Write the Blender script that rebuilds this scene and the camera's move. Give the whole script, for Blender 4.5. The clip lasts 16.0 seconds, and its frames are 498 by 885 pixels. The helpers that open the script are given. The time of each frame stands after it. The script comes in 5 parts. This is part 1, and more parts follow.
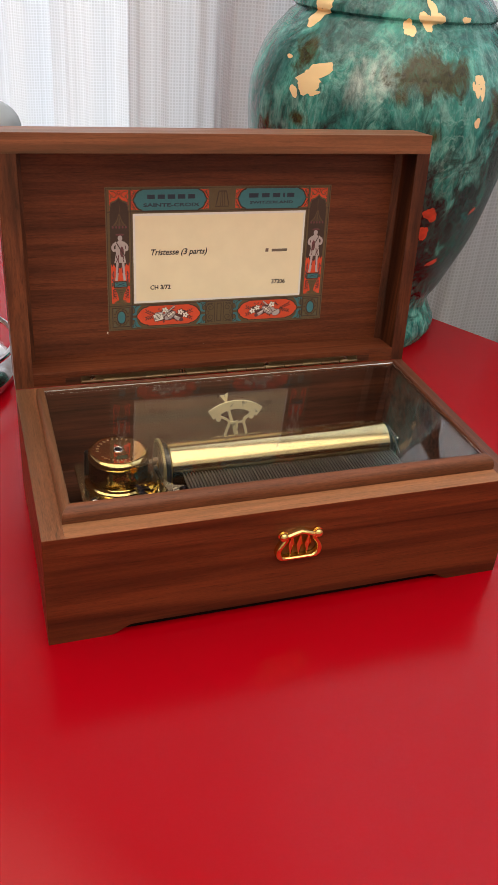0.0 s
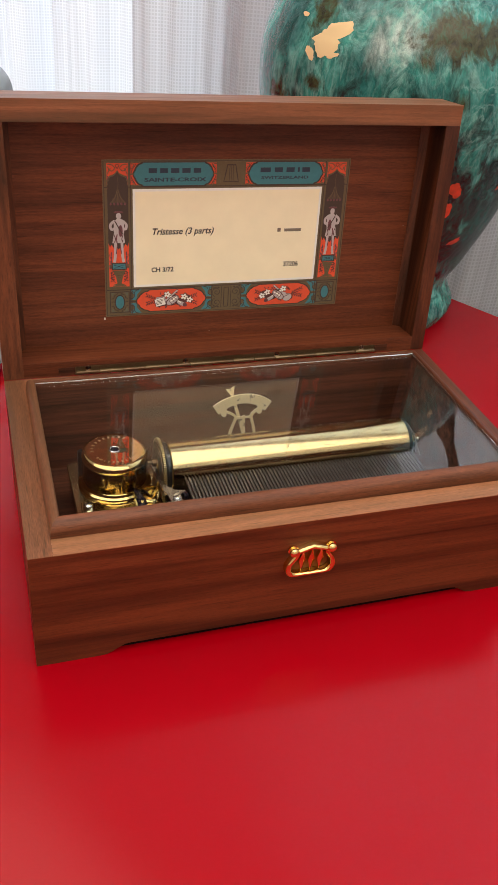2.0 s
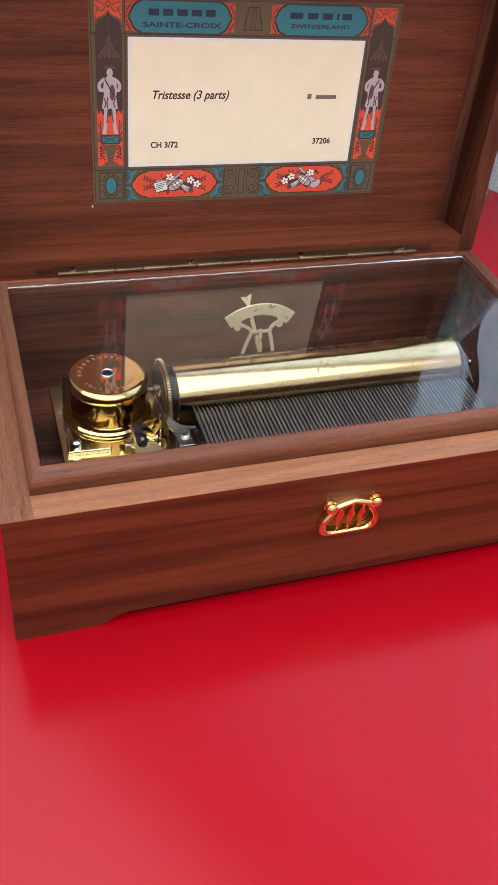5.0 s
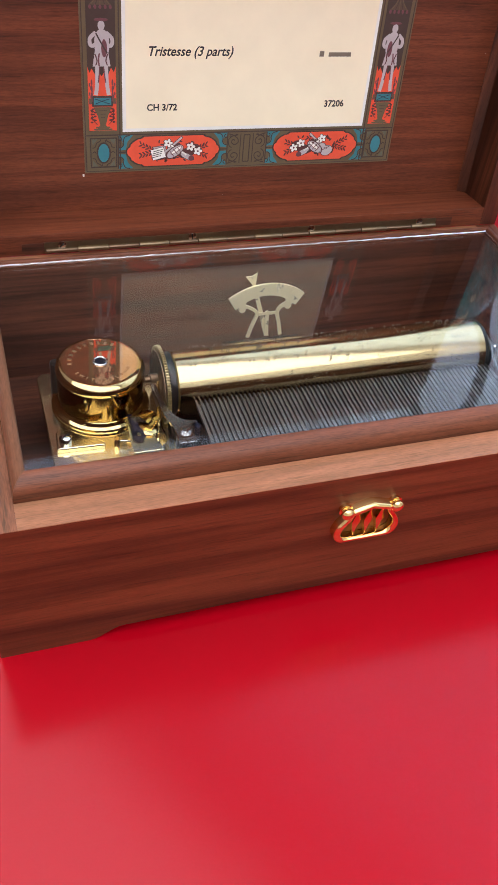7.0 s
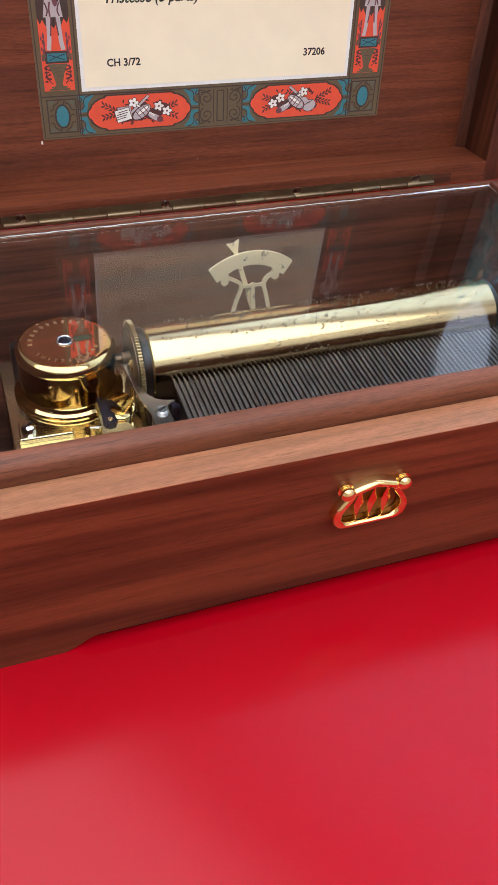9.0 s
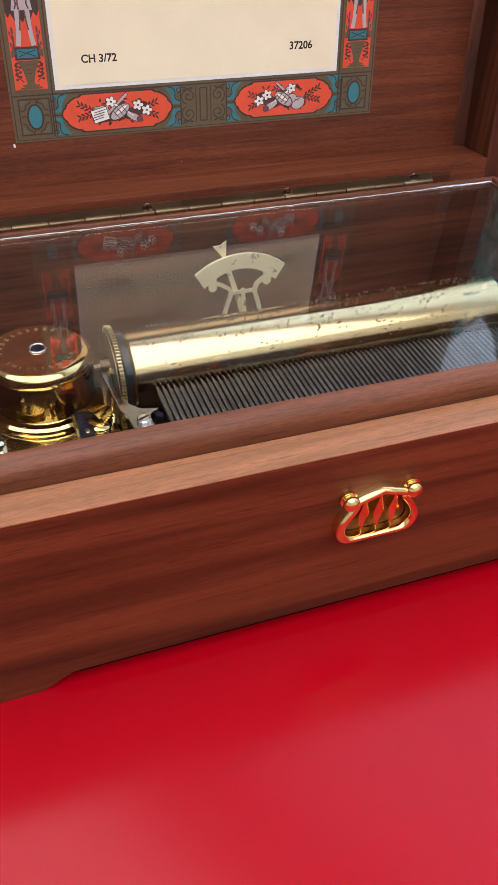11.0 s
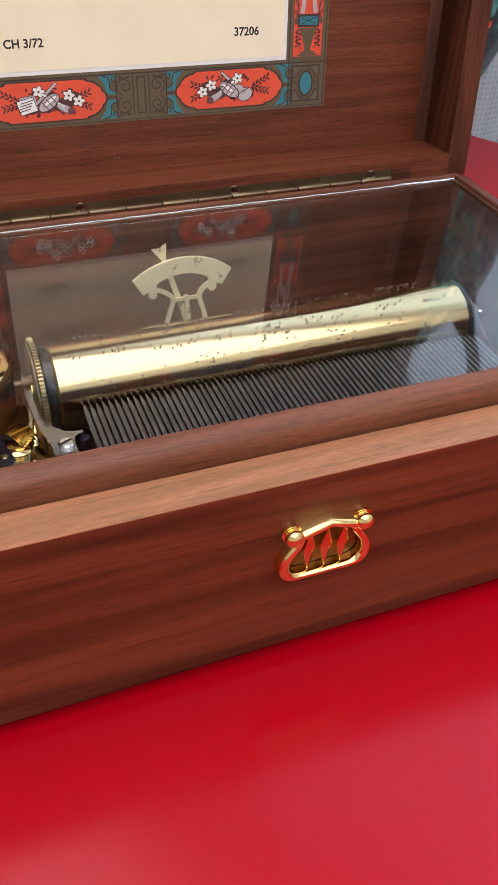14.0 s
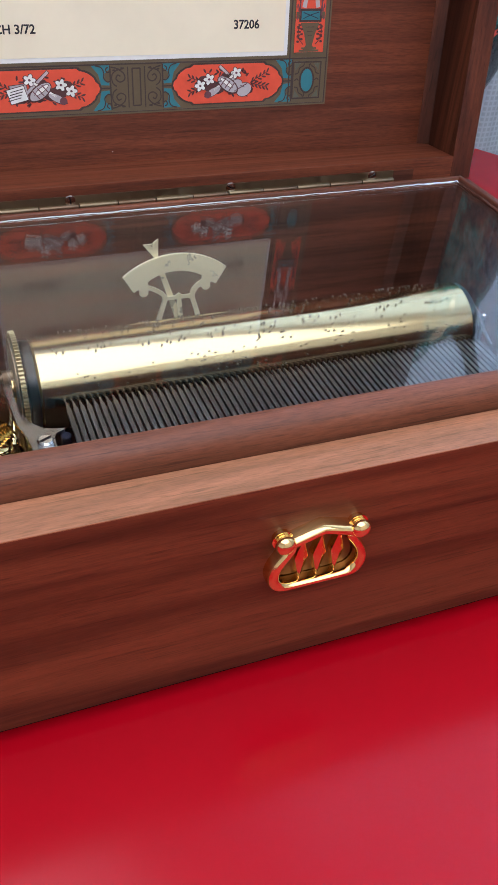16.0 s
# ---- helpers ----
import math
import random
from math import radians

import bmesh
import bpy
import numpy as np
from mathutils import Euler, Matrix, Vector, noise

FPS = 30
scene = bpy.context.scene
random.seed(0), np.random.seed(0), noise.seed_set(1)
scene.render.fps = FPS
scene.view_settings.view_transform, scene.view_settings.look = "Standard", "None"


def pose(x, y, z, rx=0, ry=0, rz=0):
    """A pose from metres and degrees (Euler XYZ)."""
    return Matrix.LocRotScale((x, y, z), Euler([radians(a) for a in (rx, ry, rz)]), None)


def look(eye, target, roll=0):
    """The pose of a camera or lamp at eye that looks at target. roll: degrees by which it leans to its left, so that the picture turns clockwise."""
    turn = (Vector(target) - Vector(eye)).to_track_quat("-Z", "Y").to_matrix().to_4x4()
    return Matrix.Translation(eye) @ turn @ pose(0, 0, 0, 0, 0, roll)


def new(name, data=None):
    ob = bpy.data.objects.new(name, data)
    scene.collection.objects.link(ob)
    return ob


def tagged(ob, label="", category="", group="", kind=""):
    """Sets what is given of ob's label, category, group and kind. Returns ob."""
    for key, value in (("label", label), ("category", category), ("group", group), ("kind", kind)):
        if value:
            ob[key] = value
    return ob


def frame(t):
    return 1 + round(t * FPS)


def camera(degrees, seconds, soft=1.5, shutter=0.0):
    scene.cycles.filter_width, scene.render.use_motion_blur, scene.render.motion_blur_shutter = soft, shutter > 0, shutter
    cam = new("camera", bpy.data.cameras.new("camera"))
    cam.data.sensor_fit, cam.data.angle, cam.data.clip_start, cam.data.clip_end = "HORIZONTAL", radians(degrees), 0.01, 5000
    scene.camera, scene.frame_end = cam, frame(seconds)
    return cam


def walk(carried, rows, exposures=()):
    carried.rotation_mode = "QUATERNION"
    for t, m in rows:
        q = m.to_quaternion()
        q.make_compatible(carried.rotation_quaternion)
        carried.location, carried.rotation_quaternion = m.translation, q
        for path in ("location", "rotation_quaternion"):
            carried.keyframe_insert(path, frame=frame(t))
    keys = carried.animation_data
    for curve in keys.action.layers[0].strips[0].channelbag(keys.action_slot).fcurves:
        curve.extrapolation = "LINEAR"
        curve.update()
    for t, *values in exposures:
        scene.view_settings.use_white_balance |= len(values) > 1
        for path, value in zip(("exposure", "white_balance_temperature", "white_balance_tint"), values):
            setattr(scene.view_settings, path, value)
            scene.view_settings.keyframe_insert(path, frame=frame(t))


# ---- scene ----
# exposure and white balance over time, and the strength of the lights
EXPOSURES = [(0.0, 0.0, 9100, 13), (0.5, 0.15, 9000, 14), (1.0, 0.15, 8900, 13), (1.5, 0.11, 8800, 13), (2.0, 0.13, 8700, 13), (2.5, 0.27, 8350, 12), (3.0, 0.22, 7850, 11), (3.5, 0.4, 7300, 11), (4.2, 0.46, 6900, 11), (7.0, 0.52, 6500, 12), (9.5, 0.47, 6550, 12), (11.0, 0.42, 6700, 11), (14.0, 0.42, 6750, 11), (15.2, 0.41, 6500, 11), (16.0, 0.36, 5900, 9)]
WINDOW_W, WINDOW2_W, CEIL_W, WIN_A1 = 22.0, 15.0, 46.0, -0.56
CEIL_AT, CEIL_SIZE = (0.6, -1.12, 1.7), (3.1, 2.2)
cam = camera(33.372, 16.0, 1.5)
PATH = [
    (0, (-0.01839, -0.32182, 0.32974), (0.24786, 0.39243, -0.14875), 5.097),
    (0.5, (-0.01632, -0.30959, 0.32484), (0.24725, 0.39724, -0.16600), 5.376),
    (1, (-0.01132, -0.29602, 0.32406), (0.24860, 0.40941, -0.17072), 5.361),
    (1.5, (-0.01009, -0.28796, 0.32566), (0.24860, 0.41087, -0.17904), 5.687),
    (2, (-0.00660, -0.27815, 0.32485), (0.25178, 0.41614, -0.18624), 5.856),
    (2.5, (-0.00201, -0.26510, 0.32206), (0.25512, 0.41623, -0.20678), 6.119),
    (3, (-0.00246, -0.25108, 0.31757), (0.25422, 0.41403, -0.23174), 6.743),
    (3.5, (-0.00322, -0.23538, 0.30871), (0.25730, 0.41589, -0.25518), 7.415),
    (4, (-0.00250, -0.21932, 0.30148), (0.26013, 0.41724, -0.27802), 8.116),
    (4.2, (-0.00435, -0.21476, 0.29849), (0.26223, 0.41586, -0.28567), 8.453),
    (6.3, (0.01067, -0.18137, 0.28216), (0.26860, 0.41707, -0.33860), 8.484),
    (6.5, (0.00939, -0.17845, 0.28110), (0.26745, 0.41908, -0.34049), 8.600),
    (7, (0.00776, -0.17072, 0.27535), (0.27047, 0.41991, -0.35087), 9.044),
    (7.5, (0.01336, -0.16197, 0.26244), (0.26624, 0.42911, -0.36738), 8.009),
    (8, (0.01917, -0.15918, 0.25326), (0.26653, 0.43479, -0.37603), 6.727),
    (8.5, (0.02293, -0.15907, 0.24820), (0.27149, 0.44008, -0.37569), 5.852),
    (11, (0.03584, -0.14825, 0.21571), (0.28882, 0.49056, -0.36560), 2.979),
    (11.5, (0.03754, -0.14524, 0.21522), (0.29434, 0.49655, -0.36111), 2.961),
    (12, (0.04134, -0.13901, 0.21497), (0.29678, 0.50100, -0.36395), 2.992),
    (12.5, (0.04220, -0.13609, 0.21397), (0.29858, 0.50291, -0.36564), 3.087),
    (13, (0.04431, -0.13339, 0.21389), (0.30407, 0.50178, -0.36842), 3.181),
    (13.5, (0.05122, -0.13117, 0.20850), (0.31765, 0.50360, -0.37123), 3.331),
    (14, (0.05572, -0.13006, 0.20509), (0.33071, 0.50073, -0.37499), 3.672),
    (14.5, (0.05642, -0.12774, 0.20146), (0.33464, 0.50114, -0.37915), 3.916),
    (15, (0.05831, -0.12600, 0.19938), (0.33991, 0.50597, -0.37623), 4.456),
    (15.5, (0.06128, -0.12725, 0.19735), (0.34062, 0.51315, -0.36996), 4.330),
    (16, (0.06041, -0.12446, 0.19310), (0.34241, 0.51810, -0.37046), 4.834),
]
walk(cam, [(t, look(eye, target, roll)) for t, eye, target, roll in PATH], EXPOSURES)

# ---- light ----
U, N = Vector((0.515, -0.857, 0)), Vector((0.857, 0.515, 0))
ROOM = Matrix(((U.x, N.x, 0, 0.4265), (U.y, N.y, 0, 0.359), (0, 0, 1, 0), (0, 0, 0, 1)))  # room axes: a along the table's edge, b towards the window

world = bpy.data.worlds.new("sky")
scene.world = world
world.use_nodes = True
wn = world.node_tree
sky = wn.nodes.new("ShaderNodeTexSky")
sky.sky_type, sky.sun_disc, sky.sun_elevation, sky.sun_rotation = "NISHITA", False, radians(38), radians(40)
wn.links.new(sky.outputs[0], wn.nodes["Background"].inputs[0])
wn.nodes["Background"].inputs[1].default_value = 0.1


def area(name, m, w, h, power, colour):
    data = bpy.data.lights.new(name, "AREA")
    data.shape, data.size, data.size_y, data.energy, data.color = "RECTANGLE", w, h, power, colour
    ob = new(name, data)
    ob.matrix_world = m
    return ob


# daylight in the window's opening behind the curtain, and an added broad light over the near side of the table
area("window_daylight", ROOM @ pose(-1.21, 0.34, 0.48, -90, 0, 0), 1.28, 2.1, WINDOW_W, (0.54, 0.73, 1.0))
area("window_daylight", ROOM @ pose(0.28, 0.34, 0.92, -90, 0, 0), 1.2, 1.24, WINDOW2_W, (0.54, 0.73, 1.0))
area("overhead_fill", ROOM @ pose(*CEIL_AT, 0, 0, 0), *CEIL_SIZE, CEIL_W, (0.92, 0.94, 1.0))


# ---- materials ----
def mat(name, colour=(0.5, 0.5, 0.5), rough=0.5, metal=0.0, **more):
    m = bpy.data.materials.new(name)
    m.use_nodes = True
    b = m.node_tree.nodes["Principled BSDF"]
    b.inputs["Base Color"].default_value = (*colour, 1)
    b.inputs["Roughness"].default_value = rough
    b.inputs["Metallic"].default_value = metal
    for k, v in more.items():
        b.inputs[k.replace("_", " ")].default_value = v
    return m


def nodes_of(m):
    return m.node_tree.nodes, m.node_tree.links, m.node_tree.nodes["Principled BSDF"]


def coords(m, scale=(1, 1, 1), rot=(0, 0, 0), at=(0, 0, 0)):
    n, l, _ = nodes_of(m)
    c, p = n.new("ShaderNodeTexCoord"), n.new("ShaderNodeMapping")
    p.inputs["Scale"].default_value, p.inputs["Rotation"].default_value, p.inputs["Location"].default_value = scale, rot, at
    l.new(c.outputs["Object"], p.inputs[0])
    return p.outputs[0]


def noisy(m, vec, scale, detail=4, rough=0.55, distort=0.0):
    n, l, _ = nodes_of(m)
    t = n.new("ShaderNodeTexNoise")
    t.inputs["Scale"].default_value, t.inputs["Detail"].default_value = scale, detail
    t.inputs["Roughness"].default_value, t.inputs["Distortion"].default_value = rough, distort
    l.new(vec, t.inputs["Vector"])
    return t.outputs["Fac"]


def ramp(m, fac, stops):
    n, l = m.node_tree.nodes, m.node_tree.links
    r = n.new("ShaderNodeValToRGB")
    while len(r.color_ramp.elements) < len(stops):
        r.color_ramp.elements.new(0.5)
    for e, (at, c) in zip(r.color_ramp.elements, stops):
        e.position, e.color = at, (*c, 1)
    l.new(fac, r.inputs[0])
    return r.outputs[0]


def blend(m, fac, a, b, kind="MIX"):
    n, l = m.node_tree.nodes, m.node_tree.links
    x = n.new("ShaderNodeMix")
    x.data_type, x.blend_type = "RGBA", kind
    for sock, v in ((x.inputs[0], fac), (x.inputs[6], a), (x.inputs[7], b)):
        if isinstance(v, (int, float)):
            sock.default_value = v
        elif isinstance(v, tuple):
            sock.default_value = (*v, 1)
        else:
            l.new(v, sock)
    return x.outputs[2]


def maths(m, op, a, b=0.0):
    n, l = m.node_tree.nodes, m.node_tree.links
    x = n.new("ShaderNodeMath")
    x.operation = op
    for sock, v in zip(x.inputs, (a, b)):
        if isinstance(v, (int, float)):
            sock.default_value = v
        else:
            l.new(v, sock)
    return x.outputs[0]


def bump(m, height, strength, distance):
    n, l, b = nodes_of(m)
    x = n.new("ShaderNodeBump")
    x.inputs["Strength"].default_value, x.inputs["Distance"].default_value = strength, distance
    l.new(height, x.inputs["Height"])
    l.new(x.outputs[0], b.inputs["Normal"])


def walnut(name, axis, at, light=1.0, rot=(0, 0, 0), rough=0.36, pale=0.0, figure=1.0, warm=1.0, rings=0.5, fleck=0.35, dash=0.6, calm=0.0, count=7):
    """Oiled walnut: broad growth bands, fine streaks and short dark pores, drawn out along one axis."""
    m = mat(name, Specular_IOR_Level=0.3)
    n, l, b = nodes_of(m)
    stretch = lambda k: tuple(k if i == axis else 1.0 for i in range(3))
    wide = noisy(m, coords(m, stretch(0.07), rot, at), 62, 3, 0.5, 0.6)
    fine = noisy(m, coords(m, stretch(0.03), rot, at), 420, 5, 0.65)
    pores = noisy(m, coords(m, stretch(0.045), rot, at), 1500, 2, 0.5)
    line = noisy(m, coords(m, stretch(0.028), rot, tuple(v + 3 for v in at)), 170, 3, 0.6, 0.3)
    tone = lambda r, g, b: (0.72 * r * light, 0.72 * g * light / warm, 0.72 * b * light / warm**2)
    body = ramp(m, wide, [(0.3, tone(0.06, 0.017, 0.009)), (0.43, tone(0.14, 0.039, 0.018)), (0.55, tone(0.23, 0.066, 0.03)), (0.64, tone(0.17, 0.046, 0.021)), (0.76, tone(0.085, 0.024, 0.013))])
    body = blend(m, calm, body, tone(0.155, 0.043, 0.02))
    dark = ramp(m, line, [(0.28, (0.5, 0.46, 0.44)), (0.44, (1, 1, 1)), (0.66, (1.15, 1.12, 1.1))])
    streak = ramp(m, fine, [(0.34, (0.5, 0.46, 0.44)), (0.5, (1, 1, 1)), (0.64, (1.25, 1.22, 1.2))])
    c = blend(m, 0.9 * figure, blend(m, 0.8 * figure, body, dark, "MULTIPLY"), streak, "MULTIPLY")
    ring = ramp(m, maths(m, "FRACT", maths(m, "MULTIPLY", noisy(m, coords(m, stretch(0.04), rot, tuple(v + 7 for v in at)), 48, 1.5, 0.4, 0.2), count)), [(0.0, (0.8, 0.76, 0.74)), (0.12, (1.1, 1.1, 1.1)), (0.7, (0.94, 0.93, 0.92)), (0.93, (0.6, 0.55, 0.52)), (1.0, (0.72, 0.68, 0.66))])
    c = blend(m, rings, c, ring, "MULTIPLY")
    grit = ramp(m, noisy(m, coords(m, stretch(0.11), rot, at), 2600, 2, 0.6), [(0.33, (0.62, 0.58, 0.56)), (0.5, (1, 1, 1)), (0.67, (1.3, 1.29, 1.28))])
    c = blend(m, fleck, c, grit, "MULTIPLY")
    dots = ramp(m, pores, [(0.3, (0.42, 0.38, 0.36)), (0.4, (1, 1, 1))])
    c = blend(m, dash, c, dots, "MULTIPLY")
    c = blend(m, pale, c, (0.37, 0.2, 0.092))
    l.new(c, b.inputs["Base Color"])
    r = ramp(m, fine, [(0.3, (rough + 0.14,) * 3), (0.65, (rough - 0.02,) * 3)])
    l.new(r, b.inputs["Roughness"])
    bump(m, blend(m, 0.5, fine, pores), 0.22, 0.0002)
    return m


WOOD_X = walnut("walnut_lengthwise", 0, (0.31, 0.2, 0.11), 1.5, pale=0.15, figure=0.8, warm=0.88)
WOOD_FRONT = walnut("walnut_front", 0, (1.37, 0.62, 0.4), 1.14, (radians(3), radians(2), 0), figure=0.4, warm=1.14, rings=0.75, fleck=0.35, dash=0.5, calm=0.3, count=4.5)
WOOD_Y = walnut("walnut_crosswise", 1, (0.7, 0.4, 0.9), 1.2, figure=0.9)
WOOD_Z = walnut("walnut_upright", 2, (0.2, 0.8, 0.3), 0.98, pale=0.04, figure=0.85, warm=0.95)
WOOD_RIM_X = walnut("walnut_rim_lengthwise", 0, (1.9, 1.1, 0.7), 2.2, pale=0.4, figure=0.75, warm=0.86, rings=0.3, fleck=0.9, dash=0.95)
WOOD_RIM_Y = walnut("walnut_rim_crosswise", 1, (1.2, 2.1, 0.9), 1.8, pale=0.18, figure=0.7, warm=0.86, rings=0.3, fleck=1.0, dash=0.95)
WOOD_LIP = walnut("walnut_lip", 0, (0.9, 0.1, 0.5), 1.1, pale=0.05, figure=0.6, warm=0.92, rings=0.45, fleck=0.6, dash=0.7)
WOOD_LIP_Y = walnut("walnut_lip_crosswise", 1, (0.3, 1.1, 0.5), 1.75, pale=0.2, figure=0.5, warm=0.86, rings=0.3, fleck=0.8)
WOOD_PANEL = walnut("walnut_panel", 0, (2.1, 0.3, 1.2), 1.24, (0, radians(-1.5), 0), 0.42, figure=0.62, warm=1.1, rings=0.3, fleck=0.5, calm=0.55)
# right strip and right lip rail: a darker tone than the left
WOOD_DARK_Y = walnut("walnut_crosswise_darker", 1, (4.2, 0.7, 1.6), 0.8, figure=0.8, warm=0.98, rings=0.5)
# right lid rail and side beads: shade within the lid put into the tone
WOOD_SHADED_Z = walnut("shaded_walnut_upright", 2, (2.6, 1.7, 0.4), 0.8, figure=0.8, warm=0.98, rings=0.5)
WOOD_INNER = walnut("walnut_inner", 0, (3.1, 1.3, 0.2), 0.65, rough=0.5, warm=0.9)


def printed(name, colour, rough=0.5, vary=0.05, scale=400):
    m = mat(name, colour, rough)
    n, l, b = nodes_of(m)
    f = noisy(m, coords(m), scale, 4)
    l.new(ramp(m, f, [(0.3, tuple(c * (1 - vary) for c in colour)), (0.7, tuple(min(c * (1 + vary), 1) for c in colour))]), b.inputs["Base Color"])
    return m


def metal(name, colour, rough, scale=900, spread=0.08, stretch=(1, 1, 1), relief=0.03):
    m = mat(name, colour, rough, 1.0)
    n, l, b = nodes_of(m)
    f = noisy(m, coords(m, stretch), scale, 4)
    l.new(ramp(m, f, [(0.3, (max(rough - spread / 2, 0.01),) * 3), (0.7, (rough + spread,) * 3)]), b.inputs["Roughness"])
    if relief:
        bump(m, f, relief, 0.0002)
    return m


BRASS = metal("polished_brass", (0.8, 0.59, 0.26), 0.05, 500, 0.03, relief=0)
GOLD = metal("gilded_metal", (0.88, 0.6, 0.25), 0.06, 900, 0.05, relief=0.01)
BRASS_PIN = metal("satin_cylinder_brass", (0.74, 0.58, 0.32), 0.14, 60, 0.04, (0.2, 1, 1), 0)
BRASS_DULL = metal("dull_brass", (0.22, 0.165, 0.1), 0.4, 300, 0.15, relief=0)
NICKEL_GOLD = metal("pale_brass", (0.8, 0.7, 0.44), 0.13, 60, 0.03, relief=0)
INDICATOR = metal("satin_pale_brass", (0.95, 0.85, 0.58), 0.3, 120, 0.16, relief=0)
INDICATOR.node_tree.nodes["Principled BSDF"].inputs["Metallic"].default_value = 0.58
STEEL = metal("polished_steel", (0.72, 0.71, 0.7), 0.12, 800, 0.1, relief=0.02)
COMB = metal("tempered_steel", (0.135, 0.125, 0.122), 0.4, 1600, 0.12, (1, 0.1, 1), 0.03)
DARK_BED = metal("dark_bed_metal", (0.03, 0.027, 0.025), 0.65, 900, 0.2, relief=0.1)
LEVER = metal("polished_lever_steel", (0.4, 0.39, 0.39), 0.13, 90, 0.03, relief=0)
# barrel wall: brass darkened in colour for the dark interior it mirrors
BARREL_DIM = metal("dimmed_barrel_brass", (0.34, 0.22, 0.075), 0.03, 500, 0.03, relief=0)
ENGRAVED = metal("engraved_brass", (0.62, 0.45, 0.28), 0.3, 500, 0.05, relief=0)
GOLD_DARK = metal("shaded_gilding", (0.24, 0.12, 0.05), 0.5, 500, 0.1, relief=0)
# cap brass, reddened in colour for the brown lid it mirrors
COPPERY = metal("polished_cap_brass", (0.86, 0.53, 0.3), 0.03, 500, 0.02, relief=0)
GEAR = metal("grey_brass", (0.42, 0.34, 0.19), 0.35, 300, 0.15, relief=0)
WEB = metal("brown_wheel_brass", (0.2, 0.135, 0.085), 0.45, 300, 0.15, relief=0)
PIN = mat("pin_steel", (0.15, 0.125, 0.1), 0.4, 1.0)
BLUED = mat("blued_steel", (0.012, 0.014, 0.03), 0.22, 0.6)
BLACK = mat("black_metal", (0.006, 0.006, 0.006), 0.28, 0.0)
CHROME = metal("chrome", (0.82, 0.83, 0.84), 0.08, 300, 0.05, relief=0)

GAP_DARK = printed("gap_shade", (0.008, 0.006, 0.006), 1.0, 0.3, 900)
GAP_DARK.node_tree.nodes["Principled BSDF"].inputs["Specular IOR Level"].default_value = 0.05
GLASS = bpy.data.materials.new("clear_glass")
GLASS.use_nodes = True
gn = GLASS.node_tree
gn.nodes.remove(gn.nodes["Principled BSDF"])
gb = gn.nodes.new("ShaderNodeBsdfGlass")
gb.inputs["IOR"].default_value, gb.inputs["Roughness"].default_value = 1.4, 0.0
gb.inputs["Color"].default_value = (0.98, 0.99, 0.985, 1)
gn.links.new(gb.outputs[0], gn.nodes["Material Output"].inputs[0])

RED = mat("red_lacquer", (0.4, 0.002, 0.006), 0.19)
_n, _l, _b = nodes_of(RED)
_b.inputs["Specular IOR Level"].default_value = 0.25
_l.new(ramp(RED, noisy(RED, coords(RED), 3, 0, 0.5), [(0.0, (0.37, 0.001, 0.007)), (1.0, (0.44, 0.0012, 0.0095))]), _b.inputs["Base Color"])
bump(RED, noisy(RED, coords(RED), 2500, 1), 0.04, 0.0001)


CREAM = printed("cream_card", (0.95, 0.82, 0.585), 0.55, 0.03, 60)
PAPER = printed("white_paper", (0.86, 0.82, 0.76), 0.55, 0.03)
OLIVE = printed("olive_print", (0.135, 0.093, 0.047))
UMBER = printed("umber_print", (0.06, 0.034, 0.026))
TEAL = printed("teal_print", (0.035, 0.195, 0.23))
ORANGE = printed("orange_print", (0.78, 0.085, 0.035))
LILAC = printed("grey_print", (0.5, 0.43, 0.43))
MAROON = printed("maroon_print", (0.16, 0.05, 0.06))
SEPIA = printed("sepia_print", (0.1, 0.03, 0.028))
DRAB = printed("drab_print", (0.1, 0.062, 0.038))
NAVY = printed("dark_blue_print", (0.022, 0.034, 0.06))
INK = printed("black_ink", (0.02, 0.016, 0.018))
CORNER_GREY = printed("grey_green_print", (0.12, 0.115, 0.075))
INK_GREY = printed("thin_black_ink", (0.2, 0.15, 0.11))

WALL = printed("white_wall", (0.78, 0.77, 0.75), 0.8, 0.02, 6)
CEIL = printed("white_ceiling", (0.82, 0.81, 0.8), 0.85, 0.02, 6)
FLOOR = printed("oak_floor", (0.28, 0.18, 0.1), 0.4, 0.2, 9)
FRAME_WHITE = mat("white_frame_paint", (0.8, 0.8, 0.8), 0.4)

# patinated vase: teal verdigris with brown bare metal, pale streaks running down
VASE = mat("verdigris_patina", rough=0.42)
n_, l_, b_ = nodes_of(VASE)
VX, VY = 0.323, 0.352
mid = noisy(VASE, coords(VASE, (1, 1, 0.5), at=(4, 2, 1)), 34, 7, 0.62, 1.6)
veil = noisy(VASE, coords(VASE, (1, 1, 0.38), at=(2, 9, 4)), 44, 6, 0.66, 1.5)
tiny = noisy(VASE, coords(VASE, (1, 1, 0.6), at=(7, 5, 3)), 210, 6, 0.7, 0.8)
ragged = noisy(VASE, coords(VASE, (1, 1, 0.6), at=(1, 3, 8)), 42, 6, 0.65, 1.4)


